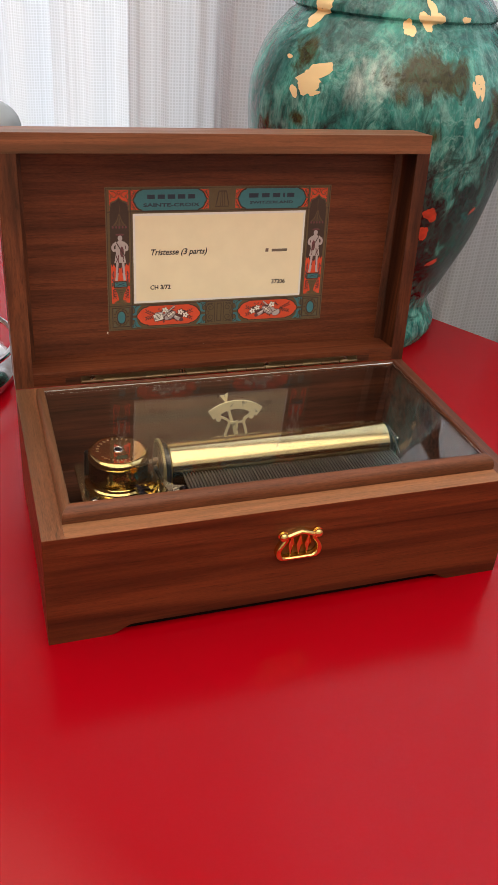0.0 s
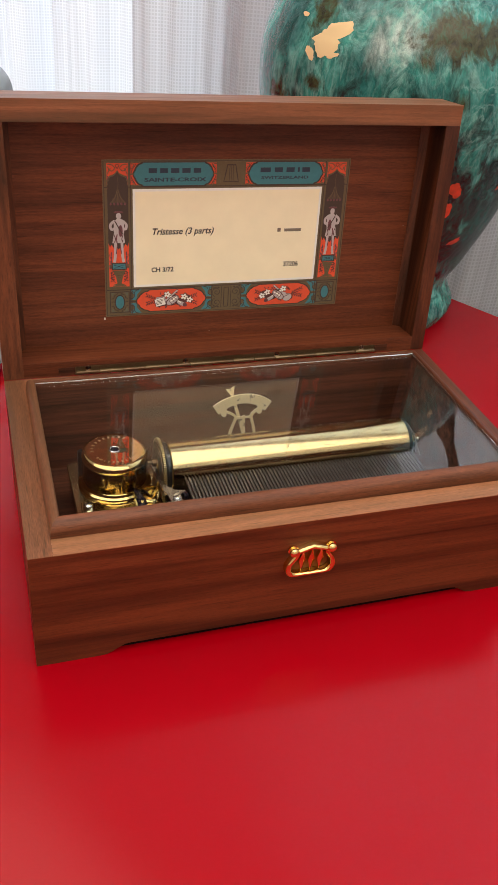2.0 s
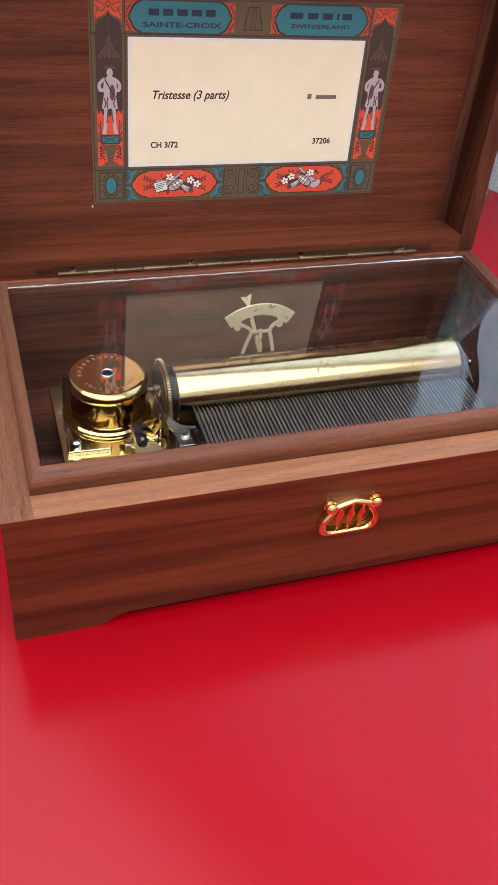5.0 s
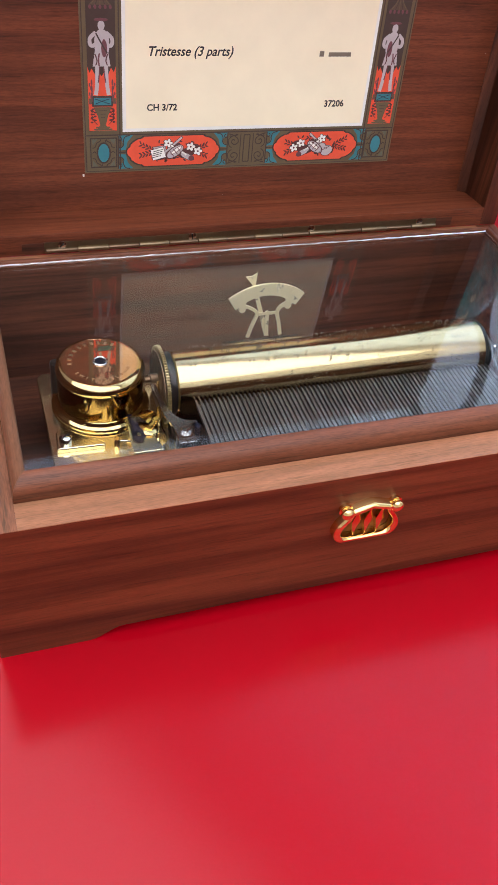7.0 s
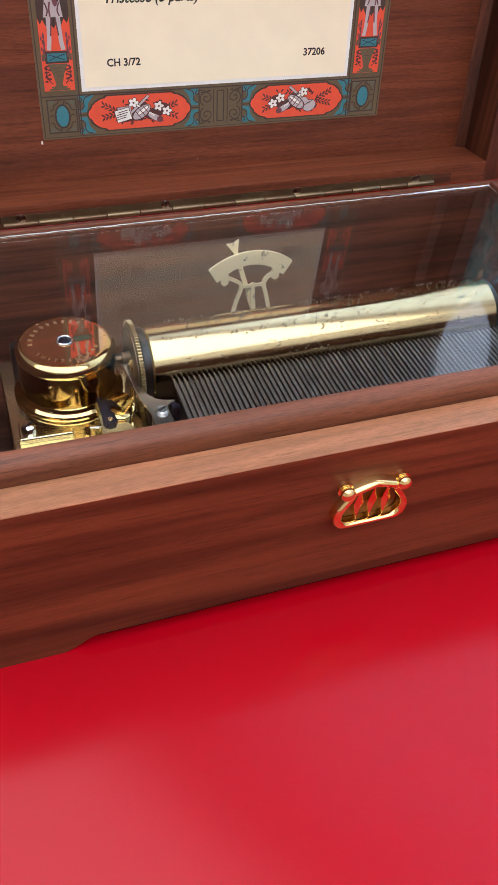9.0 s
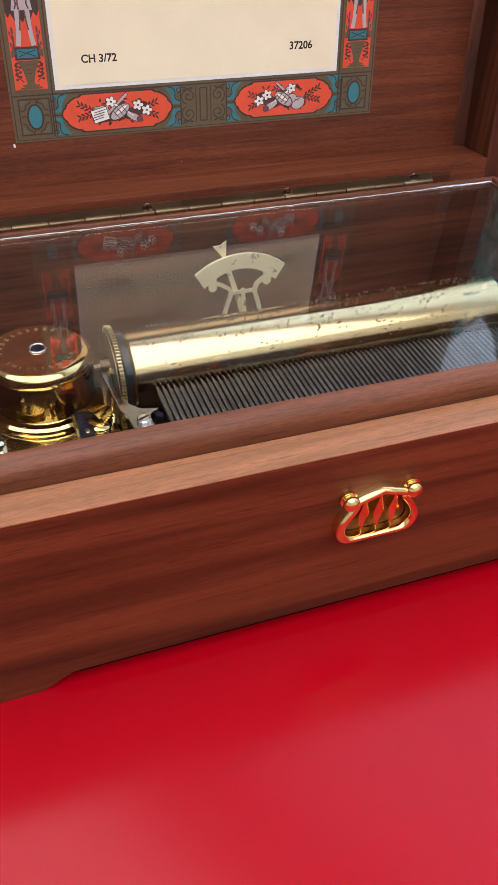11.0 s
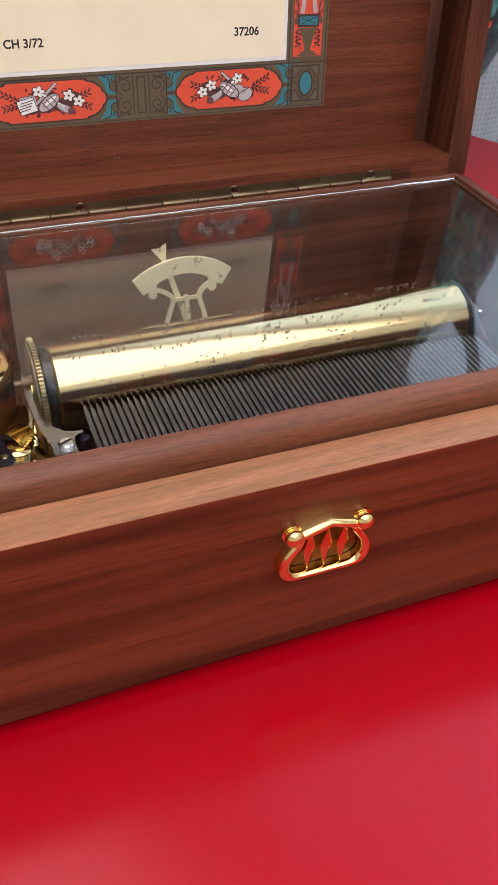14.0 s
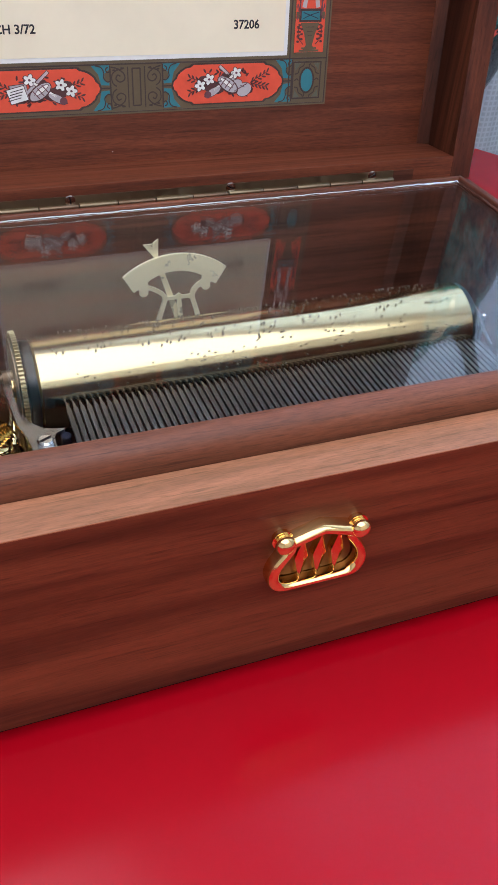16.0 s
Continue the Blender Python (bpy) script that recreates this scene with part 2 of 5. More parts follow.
def patch(theta, z, r, wide, high, soft=0.35):
    """A ragged patch, of bare metal or painted highlight, about one spot of the body."""
    a = radians(theta)
    at = Vector((VX + r * math.cos(a), VY + r * math.sin(a), z))
    sub, scl, ln = (n_.new("ShaderNodeVectorMath") for _ in range(3))
    sub.operation, scl.operation, ln.operation = "SUBTRACT", "MULTIPLY", "LENGTH"
    tc = n_.new("ShaderNodeTexCoord")
    l_.new(tc.outputs["Object"], sub.inputs[0])
    sub.inputs[1].default_value = at
    l_.new(sub.outputs[0], scl.inputs[0])
    scl.inputs[1].default_value = (1 / wide, 1 / wide, 1 / high)
    l_.new(scl.outputs[0], ln.inputs[0])
    d = maths(VASE, "ADD", ln.outputs["Value"], maths(VASE, "MULTIPLY", maths(VASE, "SUBTRACT", ragged, 0.5), 2.2))
    return ramp(VASE, d, [(max(0.02, 0.8 - soft), (1, 1, 1)), (0.8, (0, 0, 0))])


green = ramp(VASE, mid, [(0.3, (0.003, 0.035, 0.038)), (0.43, (0.006, 0.13, 0.118)), (0.55, (0.017, 0.26, 0.23)), (0.7, (0.07, 0.45, 0.39))])
crease = noisy(VASE, coords(VASE, (1, 1, 0.5), at=(6, 1, 2)), 34, 5, 0.6, 1.8)
vein = ramp(VASE, maths(VASE, "ABSOLUTE", maths(VASE, "SUBTRACT", crease, 0.5)), [(0.0, (0.85,) * 3), (0.014, (0.5,) * 3), (0.05, (0, 0, 0))])
crackle = noisy(VASE, coords(VASE, (1, 1, 0.3), at=(3, 8, 5)), 90, 4, 0.6, 1.0)
vein = maths(VASE, "MAXIMUM", vein, ramp(VASE, maths(VASE, "ABSOLUTE", maths(VASE, "SUBTRACT", crackle, 0.5)), [(0.0, (0.45,) * 3), (0.02, (0.25,) * 3), (0.06, (0, 0, 0))]))
vein = maths(VASE, "MULTIPLY", vein, ramp(VASE, ragged, [(0.36, (0, 0, 0)), (0.52, (1, 1, 1))]))
shadowy = ramp(VASE, noisy(VASE, coords(VASE, (1, 1, 0.4), at=(5, 5, 1)), 17, 5, 0.6, 1.4), [(0.38, (0.32, 0.45, 0.5)), (0.54, (1.12, 1.12, 1.1))])
pale = ramp(VASE, veil, [(0.5, (0, 0, 0)), (0.6, (0.3,) * 3), (0.72, (0.85,) * 3)])
green = blend(VASE, maths(VASE, "MULTIPLY", vein, 0.5), blend(VASE, pale, green, (0.17, 0.5, 0.46)), (0.28, 0.58, 0.54))
green = blend(VASE, 0.85, green, shadowy, "MULTIPLY")
# whitish highlight of the glossy shoulder, painted into the colour
glare = patch(-121, 0.229, 0.106, 0.034, 0.03, 0.75)
green = blend(VASE, maths(VASE, "MULTIPLY", glare, ramp(VASE, veil, [(0.38, (0.25,) * 3), (0.58, (0.95,) * 3)])), green, (0.62, 0.76, 0.72))
olive = ramp(VASE, tiny, [(0.3, (0.018, 0.024, 0.01)), (0.5, (0.052, 0.054, 0.02)), (0.66, (0.025, 0.095, 0.055))])
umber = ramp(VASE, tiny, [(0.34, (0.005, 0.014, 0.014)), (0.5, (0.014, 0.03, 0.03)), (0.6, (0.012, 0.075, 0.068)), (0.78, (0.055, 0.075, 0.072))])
col = green
for spot in ((-153, 0.244, 0.101, 0.015, 0.026), (-99, 0.236, 0.101, 0.042, 0.026), (-111, 0.220, 0.108, 0.014, 0.012, 0.6), (-150, 0.196, 0.110, 0.014, 0.010), (-66, 0.215, 0.109, 0.014, 0.02), (-170, 0.18, 0.11, 0.02, 0.014), (-95, 0.195, 0.110, 0.008, 0.012, 0.6)):
    col = blend(VASE, patch(*spot), col, olive)
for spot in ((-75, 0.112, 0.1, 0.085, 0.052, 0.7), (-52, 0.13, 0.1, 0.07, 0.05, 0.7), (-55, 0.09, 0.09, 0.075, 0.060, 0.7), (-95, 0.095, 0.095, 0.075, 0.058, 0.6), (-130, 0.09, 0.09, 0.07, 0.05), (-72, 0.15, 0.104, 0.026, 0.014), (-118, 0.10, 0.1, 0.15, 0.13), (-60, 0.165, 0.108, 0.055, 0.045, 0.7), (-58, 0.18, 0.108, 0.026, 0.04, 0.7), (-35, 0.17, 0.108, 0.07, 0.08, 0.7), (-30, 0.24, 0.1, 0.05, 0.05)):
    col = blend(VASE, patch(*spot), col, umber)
speck = ramp(VASE, tiny, [(0.34, (0.5, 0.55, 0.55)), (0.5, (1, 1, 1)), (0.68, (1.3, 1.25, 1.22))])
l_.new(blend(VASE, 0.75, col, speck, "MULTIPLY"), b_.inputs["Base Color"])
l_.new(ramp(VASE, tiny, [(0.3, (0.1,) * 3), (0.7, (0.26,) * 3)]), b_.inputs["Roughness"])
b_.inputs["Specular IOR Level"].default_value = 0.5
bump(VASE, blend(VASE, 0.15, blend(VASE, 0.55, mid, crease), tiny), 0.7, 0.0045)
LEAF = metal("gold_leaf", (1.0, 0.74, 0.42), 0.45, 260, 0.15, relief=0.15)
LEAF.node_tree.nodes["Principled BSDF"].inputs["Metallic"].default_value = 0.3
HANDLE = metal("dark_bronze", (0.035, 0.035, 0.033), 0.3, 60, 0.2, relief=0.5)
LEAF_RED = printed("vermilion_flake", (0.62, 0.07, 0.035), 0.45, 0.3, 200)

# sheer curtain with a small woven grid
SHEER = bpy.data.materials.new("sheer_curtain")
SHEER.use_nodes = True
sn, sl = SHEER.node_tree.nodes, SHEER.node_tree.links
sn.remove(sn["Principled BSDF"])
uvn = sn.new("ShaderNodeUVMap")
uvn.uv_map = "cloth"
sep = sn.new("ShaderNodeSeparateXYZ")
sl.new(uvn.outputs[0], sep.inputs[0])


def threads(sock, pitch):
    a = maths(SHEER, "FRACT", maths(SHEER, "MULTIPLY", sock, 1 / pitch))
    return maths(SHEER, "ABSOLUTE", maths(SHEER, "SUBTRACT", a, 0.5))


warp, weft = threads(sep.outputs[0], 0.0042), threads(sep.outputs[1], 0.0042)
run_map = sn.new("ShaderNodeMapping")
run_map.inputs["Scale"].default_value = (160, 0.6, 1)
sl.new(uvn.outputs[0], run_map.inputs[0])
slub = sn.new("ShaderNodeTexNoise")
slub.inputs["Scale"].default_value, slub.inputs["Detail"].default_value = 1.0, 3
sl.new(run_map.outputs[0], slub.inputs["Vector"])
solid = maths(SHEER, "MULTIPLY", maths(SHEER, "MAXIMUM", warp, weft), 2.0)
diff, tran = sn.new("ShaderNodeBsdfDiffuse"), sn.new("ShaderNodeBsdfTranslucent")
cloth = sn.new("ShaderNodeMixShader")
cloth.inputs[0].default_value = 0.46
grid = maths(SHEER, "MULTIPLY", maths(SHEER, "MINIMUM", maths(SHEER, "MAXIMUM", maths(SHEER, "SUBTRACT", solid, 0.5), 0.0), 0.3), 3.3)
yarn = ramp(SHEER, slub.outputs["Fac"], [(0.35, (0.88, 0.88, 0.88)), (0.65, (1, 1, 1))])
sl.new(blend(SHEER, 1.0, blend(SHEER, grid, (0.73, 0.8, 0.88), (0.75, 0.82, 0.9)), yarn, "MULTIPLY"), diff.inputs[0])
sl.new(blend(SHEER, 1.0, blend(SHEER, grid, (0.83, 0.84, 0.87), (0.85, 0.86, 0.89)), yarn, "MULTIPLY"), tran.inputs[0])
sl.new(diff.outputs[0], cloth.inputs[1])
sl.new(tran.outputs[0], cloth.inputs[2])
clear, net = sn.new("ShaderNodeBsdfTransparent"), sn.new("ShaderNodeMixShader")
sl.new(maths(SHEER, "ADD", maths(SHEER, "MULTIPLY", grid, 0.16), 0.84), net.inputs[0])
sl.new(clear.outputs[0], net.inputs[1])
sl.new(cloth.outputs[0], net.inputs[2])
sl.new(net.outputs[0], sn["Material Output"].inputs[0])


# ---- builders ----
def part(name, bm, material, parent=None, label="", smooth=False):
    me = bpy.data.meshes.new(name)
    bmesh.ops.recalc_face_normals(bm, faces=bm.faces[:])
    bm.to_mesh(me)
    bm.free()
    me.materials.append(material)
    if smooth:
        for p in me.polygons:
            p.use_smooth = True
        me.set_sharp_from_angle(angle=radians(35))
    ob = new(name, me)
    if parent is not None:
        ob.parent = parent
    if label:
        ob["label"] = label
    return ob


def thing(name, label, category, at=(0, 0, 0), group=""):
    return tagged(new(name), label, category, group)


def shell(name, bm, material, label, category, smooth=False):
    return tagged(part(name, bm, material, smooth=smooth), label, category, kind="structure")


def block(x0, x1, y0, y1, z0, z1, bev=0.0, seg=2, bm=None):
    out = bmesh.new()
    bmesh.ops.create_cube(out, size=1)
    for v in out.verts:
        v.co = ((x0 + x1) / 2 + v.co.x * (x1 - x0), (y0 + y1) / 2 + v.co.y * (y1 - y0), (z0 + z1) / 2 + v.co.z * (z1 - z0))
    if bev:
        bmesh.ops.bevel(out, geom=out.edges[:], offset=bev, segments=seg, affect="EDGES", profile=0.5)
    return join(bm, out)


def join(bm, extra):
    if bm is None:
        return extra
    me = bpy.data.meshes.new("tmp")
    extra.to_mesh(me)
    extra.free()
    bm.from_mesh(me)
    bpy.data.meshes.remove(me)
    return bm


def moved(bm, m):
    bmesh.ops.transform(bm, matrix=m, verts=bm.verts[:])
    return bm


def prism(pts, z0, z1, bev=0.0, m=None):
    """A flat outline in x and y raised from z0 to z1."""
    bm = bmesh.new()
    low = [bm.verts.new((x, y, z0)) for x, y in pts]
    top = [bm.verts.new((x, y, z1)) for x, y in pts]
    bm.faces.new(low[::-1])
    cap = bm.faces.new(top)
    for i in range(len(pts)):
        j = (i + 1) % len(pts)
        bm.faces.new((low[i], low[j], top[j], top[i]))
    if bev:
        run = [e for e in cap.edges if min(abs(e.verts[0].co.x - e.verts[1].co.x), abs(e.verts[0].co.y - e.verts[1].co.y)) < 1e-6] if len(pts) == 4 else list(cap.edges)
        bmesh.ops.bevel(bm, geom=run, offset=bev, segments=2, affect="EDGES", profile=0.5)
    return moved(bm, m) if m else bm


def ring_prism(outer, inner, z0, z1, m=None, ridge=0.0):
    """A closed band between two outlines of equal count, with an optional raised ridge along its middle."""
    bm = bmesh.new()
    n = len(outer)
    rows = []
    for pts, z in ((outer, z0), (outer, z1), (inner, z1), (inner, z0)):
        rows.append([bm.verts.new((x, y, z)) for x, y in pts])
    if ridge:
        rows.insert(2, [bm.verts.new(((a[0] + b[0]) / 2, (a[1] + b[1]) / 2, z1 + ridge)) for a, b in zip(outer, inner)])
    for k in range(len(rows)):
        a, b = rows[k], rows[(k + 1) % len(rows)]
        for i in range(n):
            j = (i + 1) % n
            bm.faces.new((a[i], a[j], b[j], b[i]))
    return moved(bm, m) if m else bm


def lathe(profile, at=(0, 0, 0), seg=64, axis="z", closed=False):
    """A turned body from (radius, height) pairs."""
    bm = bmesh.new()
    rows = []
    for r, h in profile:
        row = []
        for i in range(seg):
            a = 2 * math.pi * i / seg
            p = (r * math.cos(a), r * math.sin(a), h) if axis == "z" else (h, r * math.cos(a), r * math.sin(a)) if axis == "x" else (r * math.sin(a), h, r * math.cos(a))
            row.append(bm.verts.new(Vector(at) + Vector(p)))
        rows.append(row)
    for a, b in zip(rows, rows[1:]):
        for i in range(seg):
            j = (i + 1) % seg
            bm.faces.new((a[i], a[j], b[j], b[i]))
    if not closed:
        bm.faces.new(rows[0][::-1])
        bm.faces.new(rows[-1])
    return bm


def tube(points, radius, seg=10, close=False):
    pts = [Vector(p) for p in points]
    bm = bmesh.new()
    rows = []
    for i, p in enumerate(pts):
        a = pts[i - 1] if (i or close) else p
        b = pts[(i + 1) % len(pts)] if (i + 1 < len(pts) or close) else p
        d = (b - a).normalized()
        s = d.cross(Vector((0, 0, 1)) if abs(d.z) < 0.9 else Vector((0, 1, 0))).normalized()
        w = d.cross(s)
        r = radius[i] if isinstance(radius, (list, tuple)) else radius
        rows.append([bm.verts.new(p + r * (math.cos(t) * s + math.sin(t) * w)) for t in (2 * math.pi * k / seg for k in range(seg))])
    for k in range(len(rows) - (0 if close else 1)):
        a, b = rows[k], rows[(k + 1) % len(rows)]
        for i in range(seg):
            bm.faces.new((a[i], a[(i + 1) % seg], b[(i + 1) % seg], b[i]))
    if not close:
        bm.faces.new(rows[0][::-1])
        bm.faces.new(rows[-1])
    return bm


def oval(cx, cy, rx, ry, n=40, power=1.0):
    pts = []
    for i in range(n):
        a = 2 * math.pi * i / n
        c, s = math.cos(a), math.sin(a)
        pts.append((cx + rx * math.copysign(abs(c) ** power, c), cy + ry * math.copysign(abs(s) ** power, s)))
    return pts


def rect(x0, x1, y0, y1):
    return [(x0, y0), (x1, y0), (x1, y1), (x0, y1)]


def flowing(pts, cuts=5):
    """The same line, drawn smoothly through its corners."""
    out = []
    v = [Vector(p) for p in pts]
    for k in range(len(v) - 1):
        p0, p1, p2, p3 = v[max(k - 1, 0)], v[k], v[k + 1], v[min(k + 2, len(v) - 1)]
        for q in range(cuts):
            t = q / cuts
            out.append(tuple(0.5 * (2 * p1 + (p2 - p0) * t + (2 * p0 - 5 * p1 + 4 * p2 - p3) * t * t + (3 * p1 - p0 - 3 * p2 + p3) * t**3)))
    return out + [tuple(v[-1])]


def screw(name, parent, at, r=0.0022, h=0.0012, turn=30, material=None):
    """A slotted cheese-head screw."""
    x, y, z = at
    bm = lathe([(r, 0), (r, h * 0.6), (r * 0.8, h)], at, 24)
    head = part(name, bm, material or STEEL, parent, "", True)
    part("slot", moved(block(-r * 0.75, r * 0.75, -r * 0.13, r * 0.13, 0, 0.0002), Matrix.Translation((x, y, z + h * 0.98)) @ pose(0, 0, 0, 0, 0, turn)), BLACK, head)
    return head


def lettering(name, text, size, m, material, parent, label="", shear=0.0, width=1.0, align="LEFT", lift=0.0001, bold=0.0):
    """Words in the built-in font, as a thin mesh."""
    cu = bpy.data.curves.new("tmp_text", "FONT")
    cu.body, cu.size, cu.shear, cu.extrude, cu.align_x, cu.offset = text, size, shear, lift, align, bold
    cu.resolution_u = 3
    tmp = bpy.data.objects.new("tmp_text", cu)
    scene.collection.objects.link(tmp)
    bpy.context.view_layer.update()
    me = bpy.data.meshes.new_from_object(tmp.evaluated_get(bpy.context.evaluated_depsgraph_get()))
    bpy.data.objects.remove(tmp)
    bpy.data.curves.remove(cu)
    me.transform(m @ Matrix.Diagonal((width, 1, 1, 1)))
    me.name = name
    me.materials.clear()
    me.materials.append(material)
    ob = new(name, me)
    ob.parent = parent
    if label:
        ob["label"] = label
    return ob


# ---- the room ----
def room_block(a0, a1, b0, b1, z0, z1, bev=0.0):
    return moved(block(a0, a1, b0, b1, z0, z1, bev), ROOM)


FLOOR_Z, TOP_Z = -0.75, 1.75
shell("floor", room_block(-2.9, 2.3, -3.3, 0.5, FLOOR_Z - 0.1, FLOOR_Z), FLOOR, "brown wooden floor of the room", "floor")
shell("ceiling", room_block(-2.9, 2.3, -3.3, 0.5, TOP_Z, TOP_Z + 0.1), CEIL, "plain white painted ceiling", "ceiling")
shell("wall_back", room_block(-2.9, 2.3, -3.3, -3.2, FLOOR_Z, TOP_Z), WALL, "plain white wall of the room", "wall")
shell("wall_left", room_block(-2.9, -2.8, -3.2, 0.38, FLOOR_Z, TOP_Z), WALL, "plain white side wall", "wall")
shell("wall_right", room_block(2.2, 2.3, -3.2, 0.38, FLOOR_Z, TOP_Z), WALL, "plain white side wall", "wall")
W0, W1, WZ0, WZ1 = -1.86, WIN_A1, -0.6, 1.55
V0, V1, VZ0 = -0.33, 0.9, 0.28
bm = room_block(-2.8, W0, 0.26, 0.38, FLOOR_Z, TOP_Z)
bm = join(bm, room_block(W1, V0, 0.26, 0.38, FLOOR_Z, TOP_Z))
bm = join(bm, room_block(V1, 2.2, 0.26, 0.38, FLOOR_Z, TOP_Z))
bm = join(bm, room_block(W0, W1, 0.26, 0.38, FLOOR_Z, WZ0))
bm = join(bm, room_block(V0, V1, 0.26, 0.38, FLOOR_Z, VZ0))
bm = join(bm, room_block(W0, W1, 0.26, 0.38, WZ1, TOP_Z))
bm = join(bm, room_block(V0, V1, 0.26, 0.38, WZ1, TOP_Z))
shell("wall_window", bm, WALL, "white wall with a window behind the curtain", "wall")


def window(name, a0, a1, z0, z1):
    win = tagged(new(name), "white framed window behind the sheer curtain", "window", kind="structure")
    sides = join(room_block(a0, a0 + 0.05, 0.29, 0.33, z0, z1), room_block(a1 - 0.05, a1, 0.29, 0.33, z0, z1))
    ends = join(room_block(a0 + 0.05, a1 - 0.05, 0.29, 0.33, z0, z0 + 0.05), room_block(a0 + 0.05, a1 - 0.05, 0.29, 0.33, z1 - 0.05, z1))
    part("window_frame", join(sides, ends), FRAME_WHITE, win)
    part("window_sill", room_block(a0 - 0.03, a1 + 0.03, 0.2, 0.26, z0 - 0.03, z0, 0.004), FRAME_WHITE, win)


window("window_1", W0, W1, WZ0, WZ1)
window("window_2", V0, V1, VZ0, WZ1)

# curtain: one long pleated sheet
CURTAIN_B = 0.15


def pleat(a):
    a -= 0.13
    w = a + 0.03 * math.sin(a * 5.1)
    return 0.033 * math.sin(w * 2 * math.pi / 0.16 + 0.6 + 0.7 * math.sin(w * 2 * math.pi / 0.16)) + 0.012 * math.sin(w * 2 * math.pi / 0.083 + 1.9) + 0.004 * math.sin(w * 2 * math.pi / 0.031)


me = bpy.data.meshes.new("curtain")
NA, NZ = 900, 14
A0, A1, Z0, Z1 = -2.1, 1.6, -0.73, 1.68
verts, uvs, faces, run, last = [], [], [], 0.0, None
for i in range(NA + 1):
    a = A0 + (A1 - A0) * i / NA
    spot = Vector((a, CURTAIN_B + pleat(a)))
    run += 0 if last is None else (spot - last).length
    last = spot
    for k in range(NZ + 1):
        z = Z0 + (Z1 - Z0) * k / NZ
        sway = 0.012 * math.sin(a * 7 + z * 1.4) * (Z1 - z) / 2.4
        verts.append(ROOM @ Vector((a + sway, spot.y + 0.25 * sway, z)))
        uvs.append((run, z))
for i in range(NA):
    for k in range(NZ):
        q = i * (NZ + 1) + k
        faces.append((q, q + NZ + 1, q + NZ + 2, q + 1))
me.from_pydata(verts, [], faces)
layer = me.uv_layers.new(name="cloth")
for loop in me.loops:
    layer.data[loop.index].uv = uvs[loop.vertex_index]
for p in me.polygons:
    p.use_smooth = True
me.materials.append(SHEER)
tagged(new("curtain", me), "white sheer curtain with woven grid hanging in folds", "curtain")
part("curtain_rod", moved(tube([(-2.2, 0.16, 1.7), (1.8, 0.16, 1.7)], 0.012), ROOM), FRAME_WHITE, bpy.data.objects["curtain"])

# red lacquered table
table = thing("table", "glossy red lacquered table beside the curtained window", "table")
part("tabletop", room_block(-1.0, 0.75, -0.95, 0, -0.035, 0, 0.002), RED, table)
for a in (-0.92, 0.67):
    for b in (-0.87, -0.08):
        part("leg", room_block(a - 0.03, a + 0.03, b - 0.03, b + 0.03, FLOOR_Z, -0.035, 0.003), RED, table)

# ---- music box ----
W, D, H, LIP = 0.27, 0.1532, 0.0697, 0.0774
LX0, LX1, LY0, LY1 = 0.0157, 0.2545, 0.0175, 0.1380
T = 0.0112
OX0, OX1, OY0, OY1 = 0.0113, W - 0.0113, 0.0116, D - 0.0113
box = thing("music_box", "open walnut music box with glass inner cover", "music box")


def arched(w, foot, rise, height):
    """A board's outline with a shallow arch between its two feet."""
    pts = [(0, 0), (foot, 0)]
    for k in range(1, 7):
        s = k / 6
        pts.append((foot + 0.013 * s, rise * (0.5 - 0.5 * math.cos(math.pi * s))))
    for k in range(6, -1, -1):
        s = k / 6
        pts.append((w - foot - 0.013 * s, rise * (0.5 - 0.5 * math.cos(math.pi * s))))
    return pts + [(w, 0), (w, height), (0, height)]


def upright_front(y, t):
    return Matrix(((1, 0, 0, 0), (0, 0, 1, y), (0, 1, 0, 0), (0, 0, 0, 1)))


bm = prism(arched(W, 0.032, 0.0057, H - 0.0003), 0, T, 0, upright_front(0, T))
for v in bm.verts:  # mitred ends
    if v.co.y > T / 2 and (v.co.x < 1e-5 or v.co.x > W - 1e-5):
        v.co.x += T if v.co.x < 0.1 else -T
bmesh.ops.bevel(bm, geom=[e for e in bm.edges if e.calc_length() > 0.05 and max(v.co.y for v in e.verts) < 1e-5 and max(v.co.z for v in e.verts) < H / 2], offset=0.0006, segments=2, affect="EDGES")
part("front_board", bm, WOOD_FRONT, box)
bm = prism(arched(W, 0.032, 0.0057, H - 0.0003), 0, T, 0, upright_front(D - T, T))
for v in bm.verts:
    if v.co.y < D - T / 2 and (v.co.x < 1e-5 or v.co.x > W - 1e-5):
        v.co.x += T if v.co.x < 0.1 else -T
part("back_board", bm, WOOD_X, box)
for x in (0, W - T):
    bm = prism(arched(D, 0.026, 0.0057, H - 0.0003), 0, T, 0, Matrix(((0, 0, 1, x), (1, 0, 0, 0), (0, 1, 0, 0), (0, 0, 0, 1))))
    inner = T if x == 0 else x
    for v in bm.verts:
        if abs(v.co.x - inner) < 1e-5 and (v.co.y < 1e-5 or v.co.y > D - 1e-5):
            v.co.y += T + 0.00005 if v.co.y < 0.05 else -T - 0.00005
        elif v.co.y < 1e-5:
            v.co.y += 0.00005
        elif v.co.y > D - 1e-5:
            v.co.y -= 0.00005
    part("side_board", bm, WOOD_Y, box)
